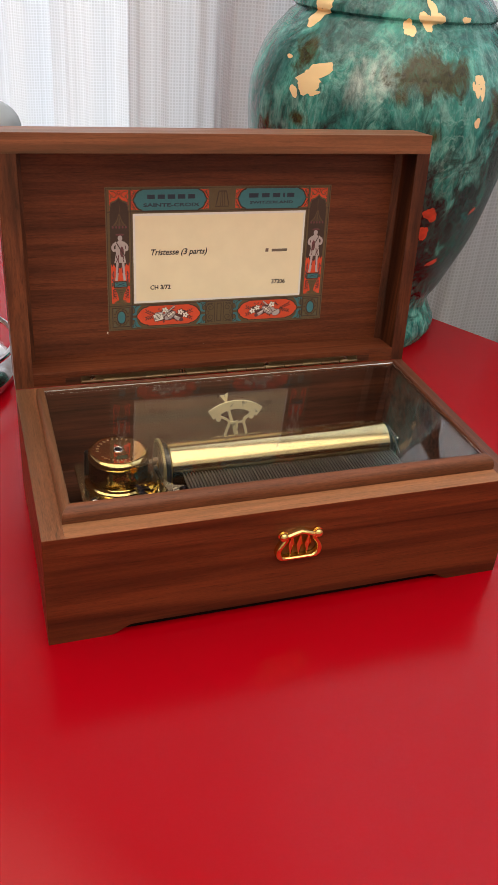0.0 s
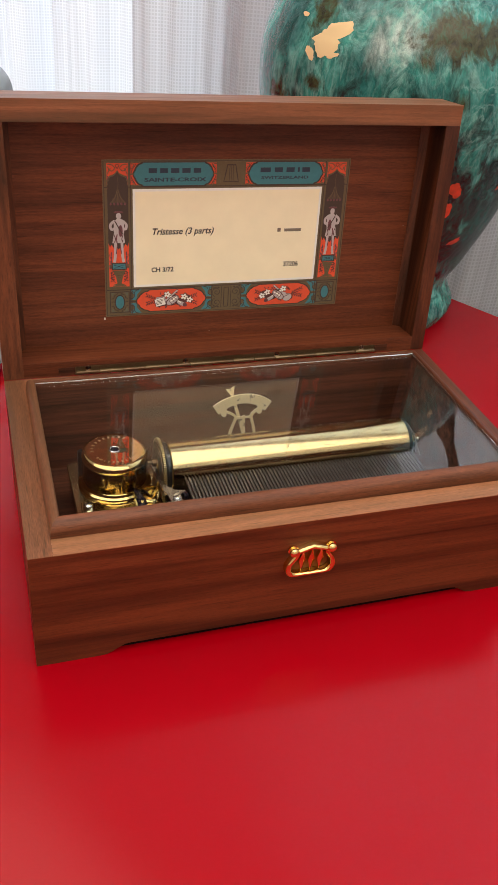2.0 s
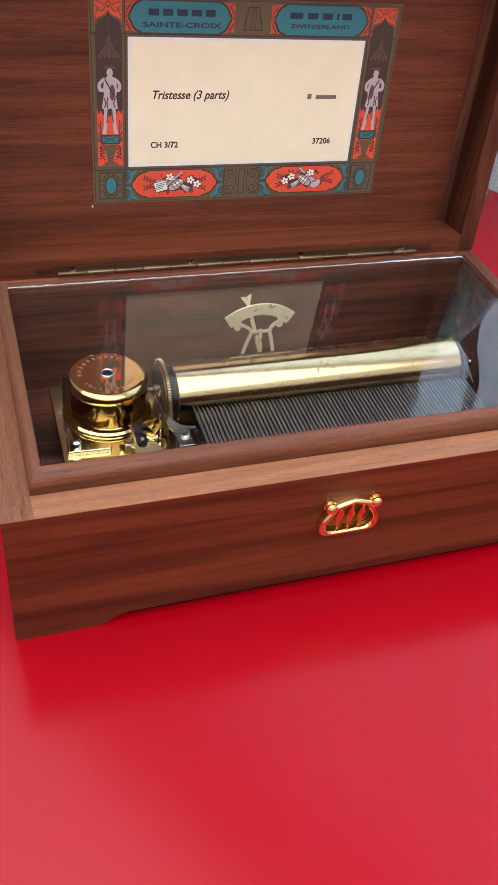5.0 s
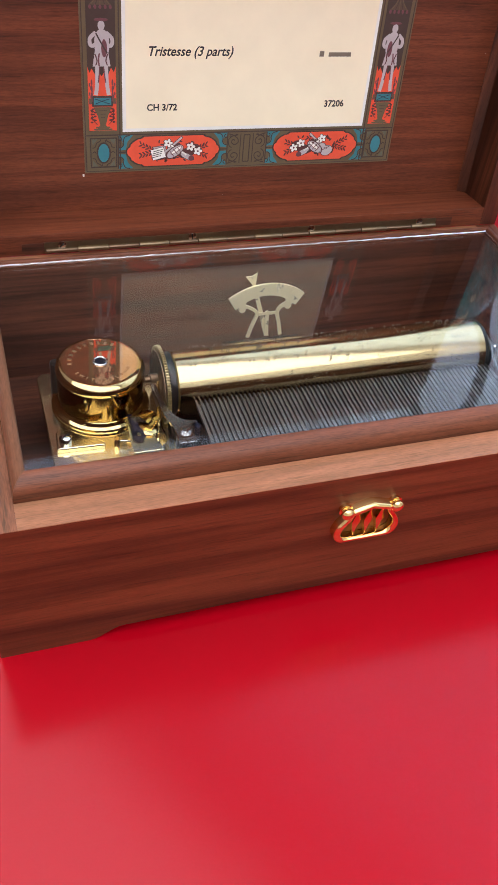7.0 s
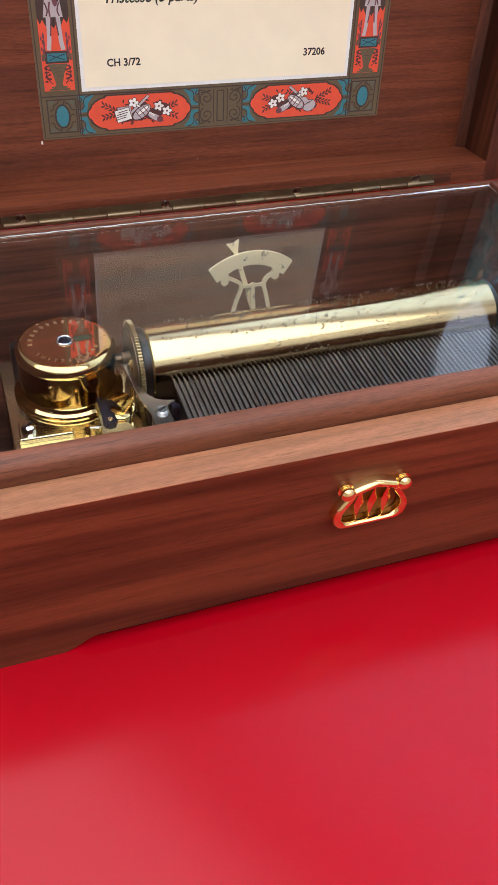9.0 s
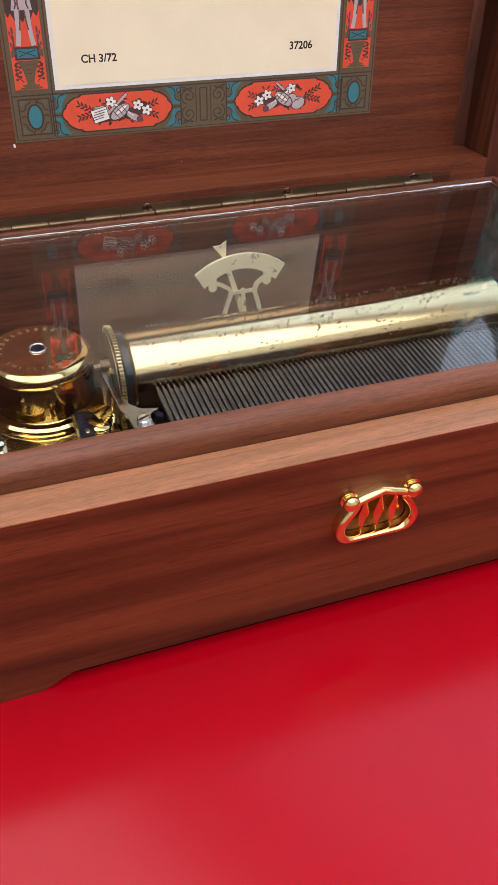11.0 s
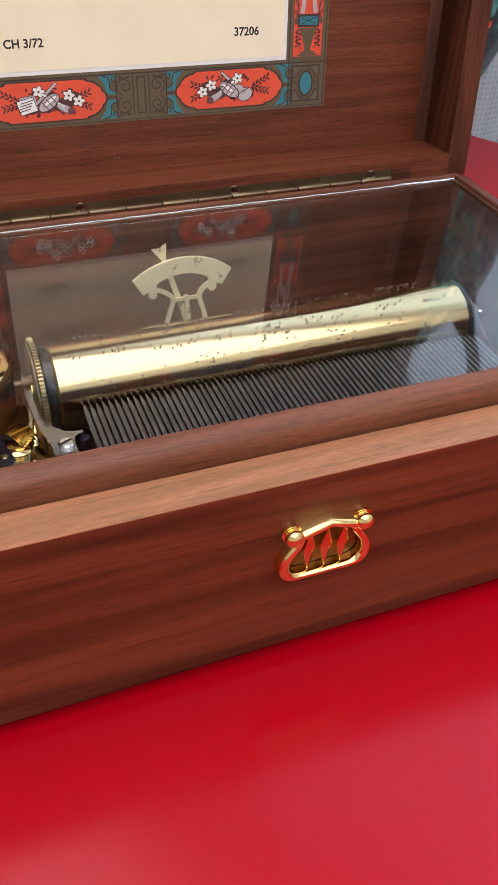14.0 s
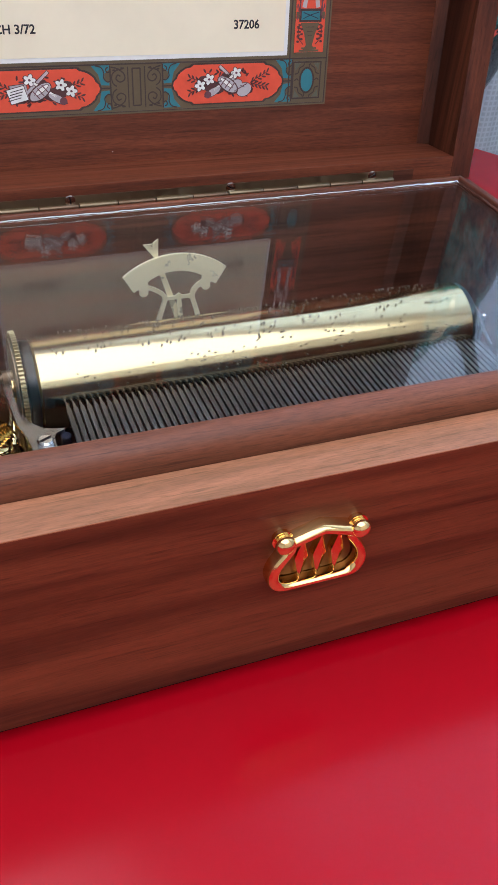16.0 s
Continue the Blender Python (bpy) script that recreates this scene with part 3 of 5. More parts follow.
# the boards' top faces as thin sheets: paler walnut, the right one darker
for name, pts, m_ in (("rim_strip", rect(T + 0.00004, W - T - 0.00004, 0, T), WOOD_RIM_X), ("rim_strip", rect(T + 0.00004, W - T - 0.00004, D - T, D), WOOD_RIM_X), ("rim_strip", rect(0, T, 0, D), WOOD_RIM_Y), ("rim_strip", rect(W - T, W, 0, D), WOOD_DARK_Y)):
    part(name, prism(pts, H - 0.0003, H, 0), m_, box, "darker walnut top edge" if m_ is WOOD_DARK_Y else "lighter walnut top edge")
part("bottom_board", block(T, W - T, T, D - T, 0.0056, 0.014), WOOD_INNER, box)
# black block, added for the contact shadow in the gap under the box
part("gap_shade_block", block(0.004, W - 0.004, 0.0034, D - 0.0034, 0.0003, 0.0054), GAP_DARK, box, "added black block for the shadow under the boards")
# dark inner lining boards that carry the glass
I0, I1, J0, J1 = LX0 + 0.0007, LX1 - 0.0007, LY0 + 0.0008, LY1 - 0.0008
for x0, x1, y0, y1 in ((OX0 + 0.001, I0, OY0 + 0.001, OY1 - 0.001), (I1, OX1 - 0.001, OY0 + 0.001, OY1 - 0.001), (I0, I1, OY0 + 0.001, J0), (I0, I1, J1, OY1 - 0.001)):
    part("inner_lining", block(x0, x1, y0, y1, 0.0142, 0.0730), WOOD_INNER, box)


def lip_rail(p0, p1, q0, q1, material):
    """One mitred lip rail: straight inner face p0-p1, outer foot q0-q1, rounded over on its outer top edge."""
    bm = bmesh.new()
    rows = []
    prof = [(1.0, 0.0)]
    for k in range(11):
        a = math.pi / 2 * k / 10
        prof.append((math.cos(a) ** 0.85, 0.3 + 0.7 * math.sin(a) ** 0.95))
    prof += [(-0.06, 0.985), (-0.12, 0.93), (-0.12, -0.8), (1.0, -0.8)]
    lo, hi = H - 0.0003, LIP
    for a, b in ((p0, q0), (p1, q1)):
        a, b = Vector(a), Vector(b)
        row = []
        for s, h in prof:
            xy = a.lerp(b, s)
            row.append(bm.verts.new((xy.x, xy.y, lo + (hi - lo) * h if h >= 0 else lo - 0.0)))
        # inner part goes down to the glass rebate
        row[-2].co.z, row[-1].co.z = 0.0732, H - 0.0006
        rows.append(row)
    n = len(prof)
    for i in range(n - 1):
        bm.faces.new((rows[0][i], rows[0][i + 1], rows[1][i + 1], rows[1][i]))
    bm.faces.new((rows[0][-1], rows[0][0], rows[1][0], rows[1][-1]))
    bm.faces.new(rows[0][::-1])
    bm.faces.new(rows[1])
    return part("lip_rail", bm, material, box, "", True)


lip_rail((LX0, LY0), (LX1, LY0), (OX0, OY0), (OX1, OY0), WOOD_LIP)
lip_rail((LX1, LY1), (LX0, LY1), (OX1, OY1), (OX0, OY1), WOOD_LIP)
lip_rail((LX0, LY1), (LX0, LY0), (OX0, OY1), (OX0, OY0), WOOD_LIP_Y)
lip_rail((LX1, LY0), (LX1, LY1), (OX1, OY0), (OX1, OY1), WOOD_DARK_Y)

pane = part("glass_pane", block(LX0 - 0.0004, LX1 + 0.0004, LY0 - 0.0004, LY1 + 0.0004, 0.0735, 0.0757), GLASS, box, "clear glass inner cover")
pane.visible_shadow = False
rng = random.Random(3)
# uneven chrome wires stand in for the glint along two glass edges
for a, b, r in (((LX0, LY1 - 0.0007), (LX1, LY1 - 0.0007), 0.00045), ((LX1 - 0.0007, LY1 - 0.001), (LX1 - 0.0007, LY0), 0.0004)):
    n = 90
    pts = [(a[0] + (b[0] - a[0]) * k / n, a[1] + (b[1] - a[1]) * k / n, 0.0758 + rng.uniform(-0.00012, 0.00012)) for k in range(n + 1)]
    part("glass_edge_glint", tube(pts, [r * rng.uniform(0.75, 1.15) for _ in pts], 8), CHROME, pane, "chrome wire for the glint on the glass edge", True)

# ---- lid, leaning back on its hinge ----
LEAN_BACK = 5.4
LIDM = Matrix.Translation((0, D - 0.0007, H + 0.0005)) @ pose(0, 0, 0, 90 - LEAN_BACK, 0, 0)  # x along the box, y up the lid, z towards the viewer
LL, LT, LB, LDEP, LIN = 0.1523, 0.0112, 0.0091, 0.0278, 0.0229  # length, wall, lower wall, outer depth, inner depth
lid = part("lid", moved(prism(rect(0.002, W - 0.002, 0.002, LL - 0.002), -LDEP, -LIN, 0.0), LIDM), WOOD_PANEL, box, "walnut lid panel")


def rail(pts, material, z0=-LDEP + 0.0008, z1=0.0):
    return part("lid_rail", prism(pts, z0, z1, 0.00012, LIDM), material, lid)


XR = W - 0.0092
rail(rect(0, W, LL - LT, LL), WOOD_X)
rail(rect(LT, XR, 0, LB), WOOD_PANEL)
rail(rect(0, LT, 0, LL - LT), WOOD_Z)
rail(rect(XR, W, 0, LL - LT), WOOD_SHADED_Z)
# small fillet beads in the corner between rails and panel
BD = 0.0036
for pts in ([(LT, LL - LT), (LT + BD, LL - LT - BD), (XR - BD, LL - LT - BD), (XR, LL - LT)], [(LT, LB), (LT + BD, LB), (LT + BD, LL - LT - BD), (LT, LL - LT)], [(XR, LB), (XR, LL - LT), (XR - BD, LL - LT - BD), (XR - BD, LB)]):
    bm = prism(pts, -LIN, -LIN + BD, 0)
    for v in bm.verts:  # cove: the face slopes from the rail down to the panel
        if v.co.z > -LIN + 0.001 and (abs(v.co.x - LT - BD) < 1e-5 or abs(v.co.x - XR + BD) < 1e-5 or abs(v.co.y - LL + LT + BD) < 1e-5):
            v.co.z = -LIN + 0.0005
    part("bead", moved(bm, LIDM), WOOD_PANEL if pts[0][1] > LL / 2 else WOOD_SHADED_Z, lid)

# piano hinge on the lower rail
hinge = part("hinge_leaf", prism(rect(0.0405, 0.2338, 0.0010, 0.0056), 0.0001, 0.0005, 0, LIDM), BRASS_DULL, box, "long dull brass piano hinge leaf")
for k in range(14):
    x = 0.0412 + k * 0.01377
    kr = 0.0011 if k % 2 else 0.0009  # the knuckles belong to the two leaves by turns
    part("knuckle", moved(lathe([(kr - 0.0001, 0), (kr, 0.0003), (kr, 0.0131), (kr - 0.0001, 0.0134)], (x, 0.0020, 0.0010), 12, "x"), LIDM), BRASS_DULL if k % 2 else WEB, hinge, "", True)
for x in (0.0482, 0.1071, 0.1660, 0.2245):
    s = part("hinge_screw", moved(lathe([(0.0018, 0), (0.0018, 0.0001), (0.0013, 0.0002), (0.0004, 0.00025)], (x, 0.0042, 0.0005), 20), LIDM), STEEL, hinge, "", True)
    part("slot", moved(block(-0.0013, 0.0013, -0.0002, 0.0002, 0, 0.0002), LIDM @ Matrix.Translation((x, 0.0042, 0.00064)) @ pose(0, 0, 0, 0, 0, 900 * x)), BLACK, s)

# flat dark pieces standing for the shade in the hinge's end recesses
for x0, x1 in ((0.0310, 0.0404), (0.2340, 0.2430)):
    part("hinge_slot_shade", prism(rect(x0, x1, 0.0012, 0.0054), 0.0001, 0.0003, 0, LIDM), WOOD_INNER, box)

# ---- tune card on the lid panel ----
CARD0 = -LIN + 0.0001
X0, X1, Y0, Y1 = 0.0626, 0.2092, 0.0285, 0.1174
CX0, CX1, CY0, CY1 = 0.0793, 0.1924, 0.0458, 0.1017
CARDM = LIDM @ Matrix.Translation((-0.0010, -0.00296, 0)) @ Matrix.Diagonal((1.0225, 1.0337, 1, 1))  # the sheet is a little larger than its drawing
card = part("tune_card", prism(rect(X0, X1, Y0, Y1), CARD0, CARD0 + 0.0002, 0, CARDM), OLIVE, box, "printed tune card with ornate olive border")


def ink(name, pts, level, material, label=""):
    z = CARD0 + 0.0002 + 0.00012 * level
    return part(name, prism(pts, z - 0.00012, z, 0, CARDM), material, card, label)


def outline(name, pts, wid, level, material):
    c = (sum(p[0] for p in pts) / len(pts), sum(p[1] for p in pts) / len(pts))
    inner = []
    for x, y in pts:
        d = Vector((c[0] - x, c[1] - y))
        d = d.normalized() * wid * 1.2 if d.length > 1e-6 else d
        inner.append((x + d.x, y + d.y))
    z = CARD0 + 0.0002 + 0.00012 * level
    return part(name, ring_prism(pts, inner, z - 0.00012, z, CARDM), material, card)


def line(name, a, b, wid, level, material):
    a, b = Vector(a), Vector(b)
    s = (b - a).normalized().orthogonal() * wid / 2
    return ink(name, [tuple(a - s), tuple(b - s), tuple(b + s), tuple(a + s)], level, material)


def ribbon(name, pts, wid, level, material):
    """A drawn line of even width through the given corners, rounded."""
    run = flowing(pts, 5)
    sides = []
    for k, p in enumerate(run):
        q0, q1 = Vector(run[max(k - 1, 0)]), Vector(run[min(k + 1, len(run) - 1)])
        d = (q1 - q0).normalized()
        n = Vector((-d.y, d.x)) * wid / 2
        sides.append((Vector(p) + n, Vector(p) - n))
    z = CARD0 + 0.0002 + 0.00012 * level
    bm = bmesh.new()
    a = [bm.verts.new((p.x, p.y, z)) for p, _ in sides]
    b = [bm.verts.new((p.x, p.y, z)) for _, p in sides]
    for k in range(len(run) - 1):
        bm.faces.new((a[k], a[k + 1], b[k + 1], b[k]))
    return part(name, moved(bm, CARDM), material, card)


def cartouche(cx, cy, w, h, r):
    """A long panel with stepped and rounded ends."""
    quarter = [(w - 2.4 * r, h), (w - 2.1 * r, 0.88 * h), (w - 1.6 * r, 0.84 * h), (w - 1.1 * r, 0.72 * h), (w - 0.6 * r, 0.52 * h), (w - 0.45 * r, 0.34 * h), (w - 0.12 * r, 0.2 * h), (w, 0)]
    right = quarter + [(x, -y) for x, y in quarter[-2::-1]]
    return [(cx + x, cy + y) for x, y in right + [(-x, -y) for x, y in right]]


mid_x = (X0 + X1) / 2
ink("card_white", rect(CX0, CX1, CY0, CY1), 1, PAPER, "white paper edge of the card")
ink("card_cream", rect(CX0 + 0.0014, CX1 - 0.0014, CY0 + 0.0014, CY1 - 0.0014), 2, CREAM, "cream card with the tune's title")
outline("border_line", rect(X0 + 0.0006, X1 - 0.0006, Y0 + 0.0006, Y1 - 0.0006), 0.0004, 1, UMBER)
top_y, low_y, lx, rx = (CY1 + Y1) / 2, (CY0 + Y0) / 2, (X0 + CX0) / 2, (X1 + CX1) / 2
for x in (CX0 - 0.0012, CX1 + 0.0012):
    line("rule", (x, Y0 + 0.001), (x, Y1 - 0.001), 0.0005, 1, UMBER)
for y in (CY0 - 0.0012, CY1 + 0.0012):
    line("rule", (X0 + 0.001, y), (X1 - 0.001, y), 0.0005, 1, UMBER)

# teal name plaques along the top, on orange grounds
for cx, wid in ((0.1027, 0.0224), (0.1690, 0.0224)):
    ink("plaque_ground", rect(cx - 0.0245, cx + 0.0245, CY1 + 0.0022, Y1 - 0.0018), 1, ORANGE)
    ink("plaque_edge", cartouche(cx, top_y + 0.0001, wid + 0.0009, 0.0067, 0.0021), 2, UMBER)
    ink("plaque", cartouche(cx, top_y + 0.0001, wid, 0.0061, 0.0021), 3, TEAL, "teal plaque")
    for sx in (-1, 1):
        for sy in (-1, 1):
            ribbon("scroll", [(cx + sx * 0.0243, top_y + sy * 0.0057), (cx + sx * 0.0228, top_y + sy * 0.0054), (cx + sx * 0.0227, top_y + sy * 0.0042), (cx + sx * 0.0238, top_y + sy * 0.0040)], 0.0005, 3, OLIVE)
            ribbon("scroll", [(cx + sx * 0.0216, top_y + sy * 0.0057), (cx + sx * 0.0222, top_y + sy * 0.0044), (cx + sx * 0.0235, top_y + sy * 0.0030), (cx + sx * 0.0243, top_y + sy * 0.0034)], 0.0004, 3.4, UMBER)
            ribbon("scroll", [(cx + sx * 0.0229, top_y + sy * 0.0026), (cx + sx * 0.0240, top_y + sy * 0.0020), (cx + sx * 0.0236, top_y + sy * 0.0009)], 0.0004, 3.4, UMBER)
        ribbon("plaque_link", [(cx + sx * 0.0226, top_y), (cx + sx * 0.0236, top_y + 0.0003), (cx + sx * 0.0246, top_y)], 0.0008, 3.2, OLIVE)
for x, wid in ((0.0883, 0.0046), (0.0947, 0.0044), (0.1009, 0.0047), (0.1073, 0.0047), (0.1138, 0.0043)):
    ink("name_bar", rect(x, x + wid, top_y + 0.0007, top_y + 0.0033), 4, NAVY)
for x, wid in ((0.1532, 0.0062), (0.1618, 0.0050), (0.1690, 0.0050), (0.1760, 0.0012), (0.1788, 0.0048)):
    ink("name_bar", rect(x, x + wid, top_y + 0.0007, top_y + 0.0033), 4, NAVY)


def at_card(x, y, level):
    return CARDM @ Matrix.Translation((x, y, CARD0 + 0.0002 + 0.00012 * level))


lettering("place_name", "SAINTE-CROIX", 0.0028, at_card(0.1034, top_y - 0.0038, 3), NAVY, card, "", 0, 1.88, "CENTER", 0.00008, 0.00009)
lettering("place_name", "SWITZERLAND", 0.0022, at_card(0.1685, top_y - 0.0030, 3), NAVY, card, "", 0, 1.95, "CENTER", 0.00008, 0.00007)
# lyre between the plaques
ink("lyre_ground", rect(mid_x - 0.0062, mid_x + 0.0062, CY1 + 0.0022, Y1 - 0.0014), 2, OLIVE)
outline("lyre", [(mid_x + 0.0034 * sx, y) for sx, y in ((-0.75, top_y + 0.0052), (0.75, top_y + 0.0052), (1.1, top_y), (1.35, top_y - 0.0045), (-1.35, top_y - 0.0045), (-1.1, top_y))], 0.0006, 3, UMBER)
for k in (-1, 0, 1):
    line("lyre_string", (mid_x + k * 0.0012, top_y - 0.004), (mid_x + k * 0.0010, top_y + 0.0048), 0.0003, 3, UMBER)

# side columns: canopy, plain standing shape on an orange ground, pedestal
for cx, turn in ((lx, 1), (rx, -1)):
    half = 0.0058
    ink("column_ground", rect(cx - half, cx + half, 0.1022, Y1 - 0.0018), 1, ORANGE)
    ogee = [(half, 0.1036), (0.0052, 0.1046), (0.0056, 0.1057), (0.0047, 0.1064), (0.0049, 0.1074), (0.0040, 0.1082), (0.0023, 0.1088), (0.0009, 0.1098), (0, 0.1112)]
    ink("arch_edge", [(cx - half, 0.1030), (cx + half, 0.1030)] + [(cx + x * 1.1, y + 0.0008) for x, y in ogee[1:]] + [(cx - x * 1.1, y + 0.0008) for x, y in ogee[-2:0:-1]], 1.5, OLIVE)
    ink("niche", [(cx - half, CY0 + 0.0006), (cx + half, CY0 + 0.0006)] + [(cx + x, y) for x, y in ogee] + [(cx - x, y) for x, y in ogee[-2::-1]], 2, UMBER)
    ink("column_flame", [(cx - half, CY0 + 0.0008), (cx + half, CY0 + 0.0008), (cx + half, 0.0722), (cx + half * 0.86, 0.0700), (cx + half * 0.66, 0.0716), (cx + half * 0.45, 0.0690), (cx + half * 0.2, 0.0704), (cx, 0.0684), (cx - half * 0.25, 0.0702), (cx - half * 0.45, 0.0688), (cx - half * 0.7, 0.0714), (cx - half * 0.85, 0.0698), (cx - half, 0.0720)], 2.5, ORANGE)
    for sx in (-1, 1):
        ribbon("tracery", [(cx + sx * 0.0052, 0.1150), (cx + sx * 0.0030, 0.1147), (cx + sx * 0.0014, 0.1131), (cx + sx * 0.0026, 0.1116), (cx + sx * 0.0040, 0.1118), (cx + sx * 0.0038, 0.1130)], 0.0005, 2.5, OLIVE)
        ribbon("tracery", [(cx + sx * 0.0055, 0.1138), (cx + sx * 0.0046, 0.1126), (cx + sx * 0.0050, 0.1108), (cx + sx * 0.0055, 0.1098)], 0.0005, 2.5, OLIVE)
        ribbon("tracery", [(cx, 0.1152), (cx + sx * 0.0010, 0.1142), (cx, 0.1128)], 0.0004, 2.5, UMBER)
        ribbon("tracery", [(cx + sx * 0.0055, 0.1090), (cx + sx * 0.0051, 0.1080), (cx + sx * 0.0055, 0.1070)], 0.0005, 2.5, MAROON)
    tent = [(0.0005, 0.1018), (0.0011, 0.0994), (0.0020, 0.0974), (0.0033, 0.0958), (0.0045, 0.0946)]
    ink("canopy", [(cx - x, y) for x, y in tent[::-1]] + [(cx + x, y) for x, y in tent], 2.5, DRAB)
    for k in (-2, -1, 0, 1, 2):
        ribbon("canopy_fold", [(cx + k * 0.0001, 0.1012), (cx + k * 0.0008, 0.0975), (cx + k * 0.0018, 0.0948)], 0.0003, 3, UMBER if k % 2 else OLIVE)
    ribbon("canopy_cord", [(cx, 0.1086), (cx + 0.0003 * turn, 0.1050), (cx, 0.1018)], 0.0003, 2.5, DRAB)
    for k in range(5):
        ink("tassel", oval(cx - 0.0040 + 0.0020 * k, 0.0939, 0.0006, 0.0008, 8), 3, MAROON)
    # the standing shape is kept to a plain silhouette
    ink("ornament", oval(cx + 0.0003 * turn, 0.0806, 0.0030, 0.0054, 20, 0.85), 3.5, LILAC, "pale grey plain printed ornament")
    ink("ornament", oval(cx + 0.0002 * turn, 0.0873, 0.0014, 0.0018, 12), 3.5, LILAC)
    ink("ornament", oval(cx + 0.0002 * turn, 0.0894, 0.0028, 0.0006, 12), 3.5, MAROON)
    ink("ornament", [(cx - 0.0026, 0.0778), (cx - 0.0036, 0.0722), (cx + 0.0036, 0.0722), (cx + 0.0028, 0.0778)], 3.2, LILAC)
    for sx in (-1, 1):
        ribbon("ornament", [(cx + sx * 0.0020, 0.0848), (cx + sx * 0.0044, 0.0826), (cx + sx * 0.0040, 0.0800), (cx + sx * 0.0016, 0.0806)], 0.0015, 3.2, LILAC)
        ribbon("ornament", [(cx + sx * 0.0018, 0.0726), (cx + sx * 0.0019, 0.0680), (cx + sx * 0.0022, 0.0640), (cx + sx * 0.0027, 0.0611)], 0.0016, 3.2, LILAC)
        ribbon("ornament_shade", [(cx + sx * 0.0008, 0.0720), (cx + sx * 0.0011, 0.0690), (cx + sx * 0.0015, 0.0660)], 0.0005, 3.8, MAROON)
        ribbon("ornament_shade", [(cx + sx * 0.0026, 0.0770), (cx + sx * 0.0018, 0.0745), (cx + sx * 0.0024, 0.0726)], 0.0005, 3.8, SEPIA)
    ink("ornament_shade", oval(cx + 0.0012 * turn, 0.0790, 0.0012, 0.0034, 14), 4, MAROON)
    ribbon("ornament_shade", [(cx - 0.0020 * turn, 0.0846), (cx + 0.0006 * turn, 0.0800), (cx + 0.0024 * turn, 0.0772)], 0.0006, 4.3, UMBER)
    ribbon("ornament_shade", [(cx - 0.0008 * turn, 0.0772), (cx - 0.0012 * turn, 0.0748), (cx - 0.0010 * turn, 0.0724)], 0.0006, 4, MAROON)
    for k in range(6):
        sx = 1 if k % 2 else -1
        ink("flame_leaf", oval(cx + sx * 0.0043, 0.0660 - 0.0024 * (k // 2), 0.0004, 0.0013, 8), 3, MAROON)
    ink("pedestal", rect(cx - 0.0044, cx + 0.0044, 0.0565, 0.0608), 3, UMBER)
    ink("pedestal_panel", rect(cx - 0.0036, cx + 0.0036, 0.0572, 0.0600), 4, TEAL)
    ink("urn", [(cx - 0.0038, 0.0563), (cx + 0.0038, 0.0563), (cx + 0.0022, 0.0528), (cx + 0.0012, 0.0490), (cx + 0.0030, 0.0468), (cx - 0.0030, 0.0468), (cx - 0.0012, 0.0490), (cx - 0.0022, 0.0528)], 3, OLIVE)
    for k in range(3):
        ink("urn_step", rect(cx - 0.0030 - 0.0009 * k, cx + 0.0030 + 0.0009 * k, 0.0480 - 0.0008 * k - 0.0003, 0.0480 - 0.0008 * k + 0.0003), 3.4, OLIVE)
        ink("urn_line", rect(cx - 0.0016 + 0.0004 * k, cx + 0.0016 - 0.0004 * k, 0.0548 - 0.0014 * k, 0.0550 - 0.0014 * k), 4, UMBER)
    for sx in (-1, 1):
        ink("pedestal_ear", rect(cx + sx * 0.0050 - 0.0006, cx + sx * 0.0050 + 0.0006, 0.0576, 0.0598), 3, OLIVE)
        for k in range(5):
            ink("leaf_sprig", oval(cx + sx * (0.0040 + 0.0003 * (k % 2)), 0.0556 - 0.0011 * k, 0.0007, 0.0003, 8), 3.5, SEPIA)
    for sx in (-1, 1):
        ribbon("sprig", [(cx + sx * 0.0024, 0.0492), (cx + sx * 0.0040, 0.0510), (cx + sx * 0.0046, 0.0534), (cx + sx * 0.0041, 0.0556)], 0.0003, 3.4, SEPIA)
        for k in range(7):
            ink("sprig_leaf", oval(cx + sx * (0.0046 - 0.0014 * (k % 2)), 0.0502 + 0.0008 * k, 0.0006, 0.0004, 7), 3.5, SEPIA)
            ink("fringe_leaf", oval(cx + sx * (0.0052 - 0.0005 * (k % 3)), 0.0652 - 0.0012 * k, 0.0003, 0.0008, 7), 3.1, MAROON)
    ribbon("panel_stroke", [(cx - 0.0030, 0.0576), (cx, 0.0588), (cx + 0.0030, 0.0596)], 0.0003, 4.5, NAVY)
    ribbon("panel_stroke", [(cx - 0.0030, 0.0596), (cx, 0.0586), (cx + 0.0030, 0.0576)], 0.0003, 4.5, NAVY)
    # corner with a teal oval below the column
    outline("corner_edge", rect(cx - half, cx + half, Y0 + 0.0022, CY0 - 0.0022), 0.0006, 1, UMBER)
    outline("corner_ring", oval(cx, low_y, 0.0031, 0.0046, 24), 0.0007, 2, UMBER)
    ink("corner_oval", oval(cx, low_y, 0.0024, 0.0039, 24), 3, TEAL)
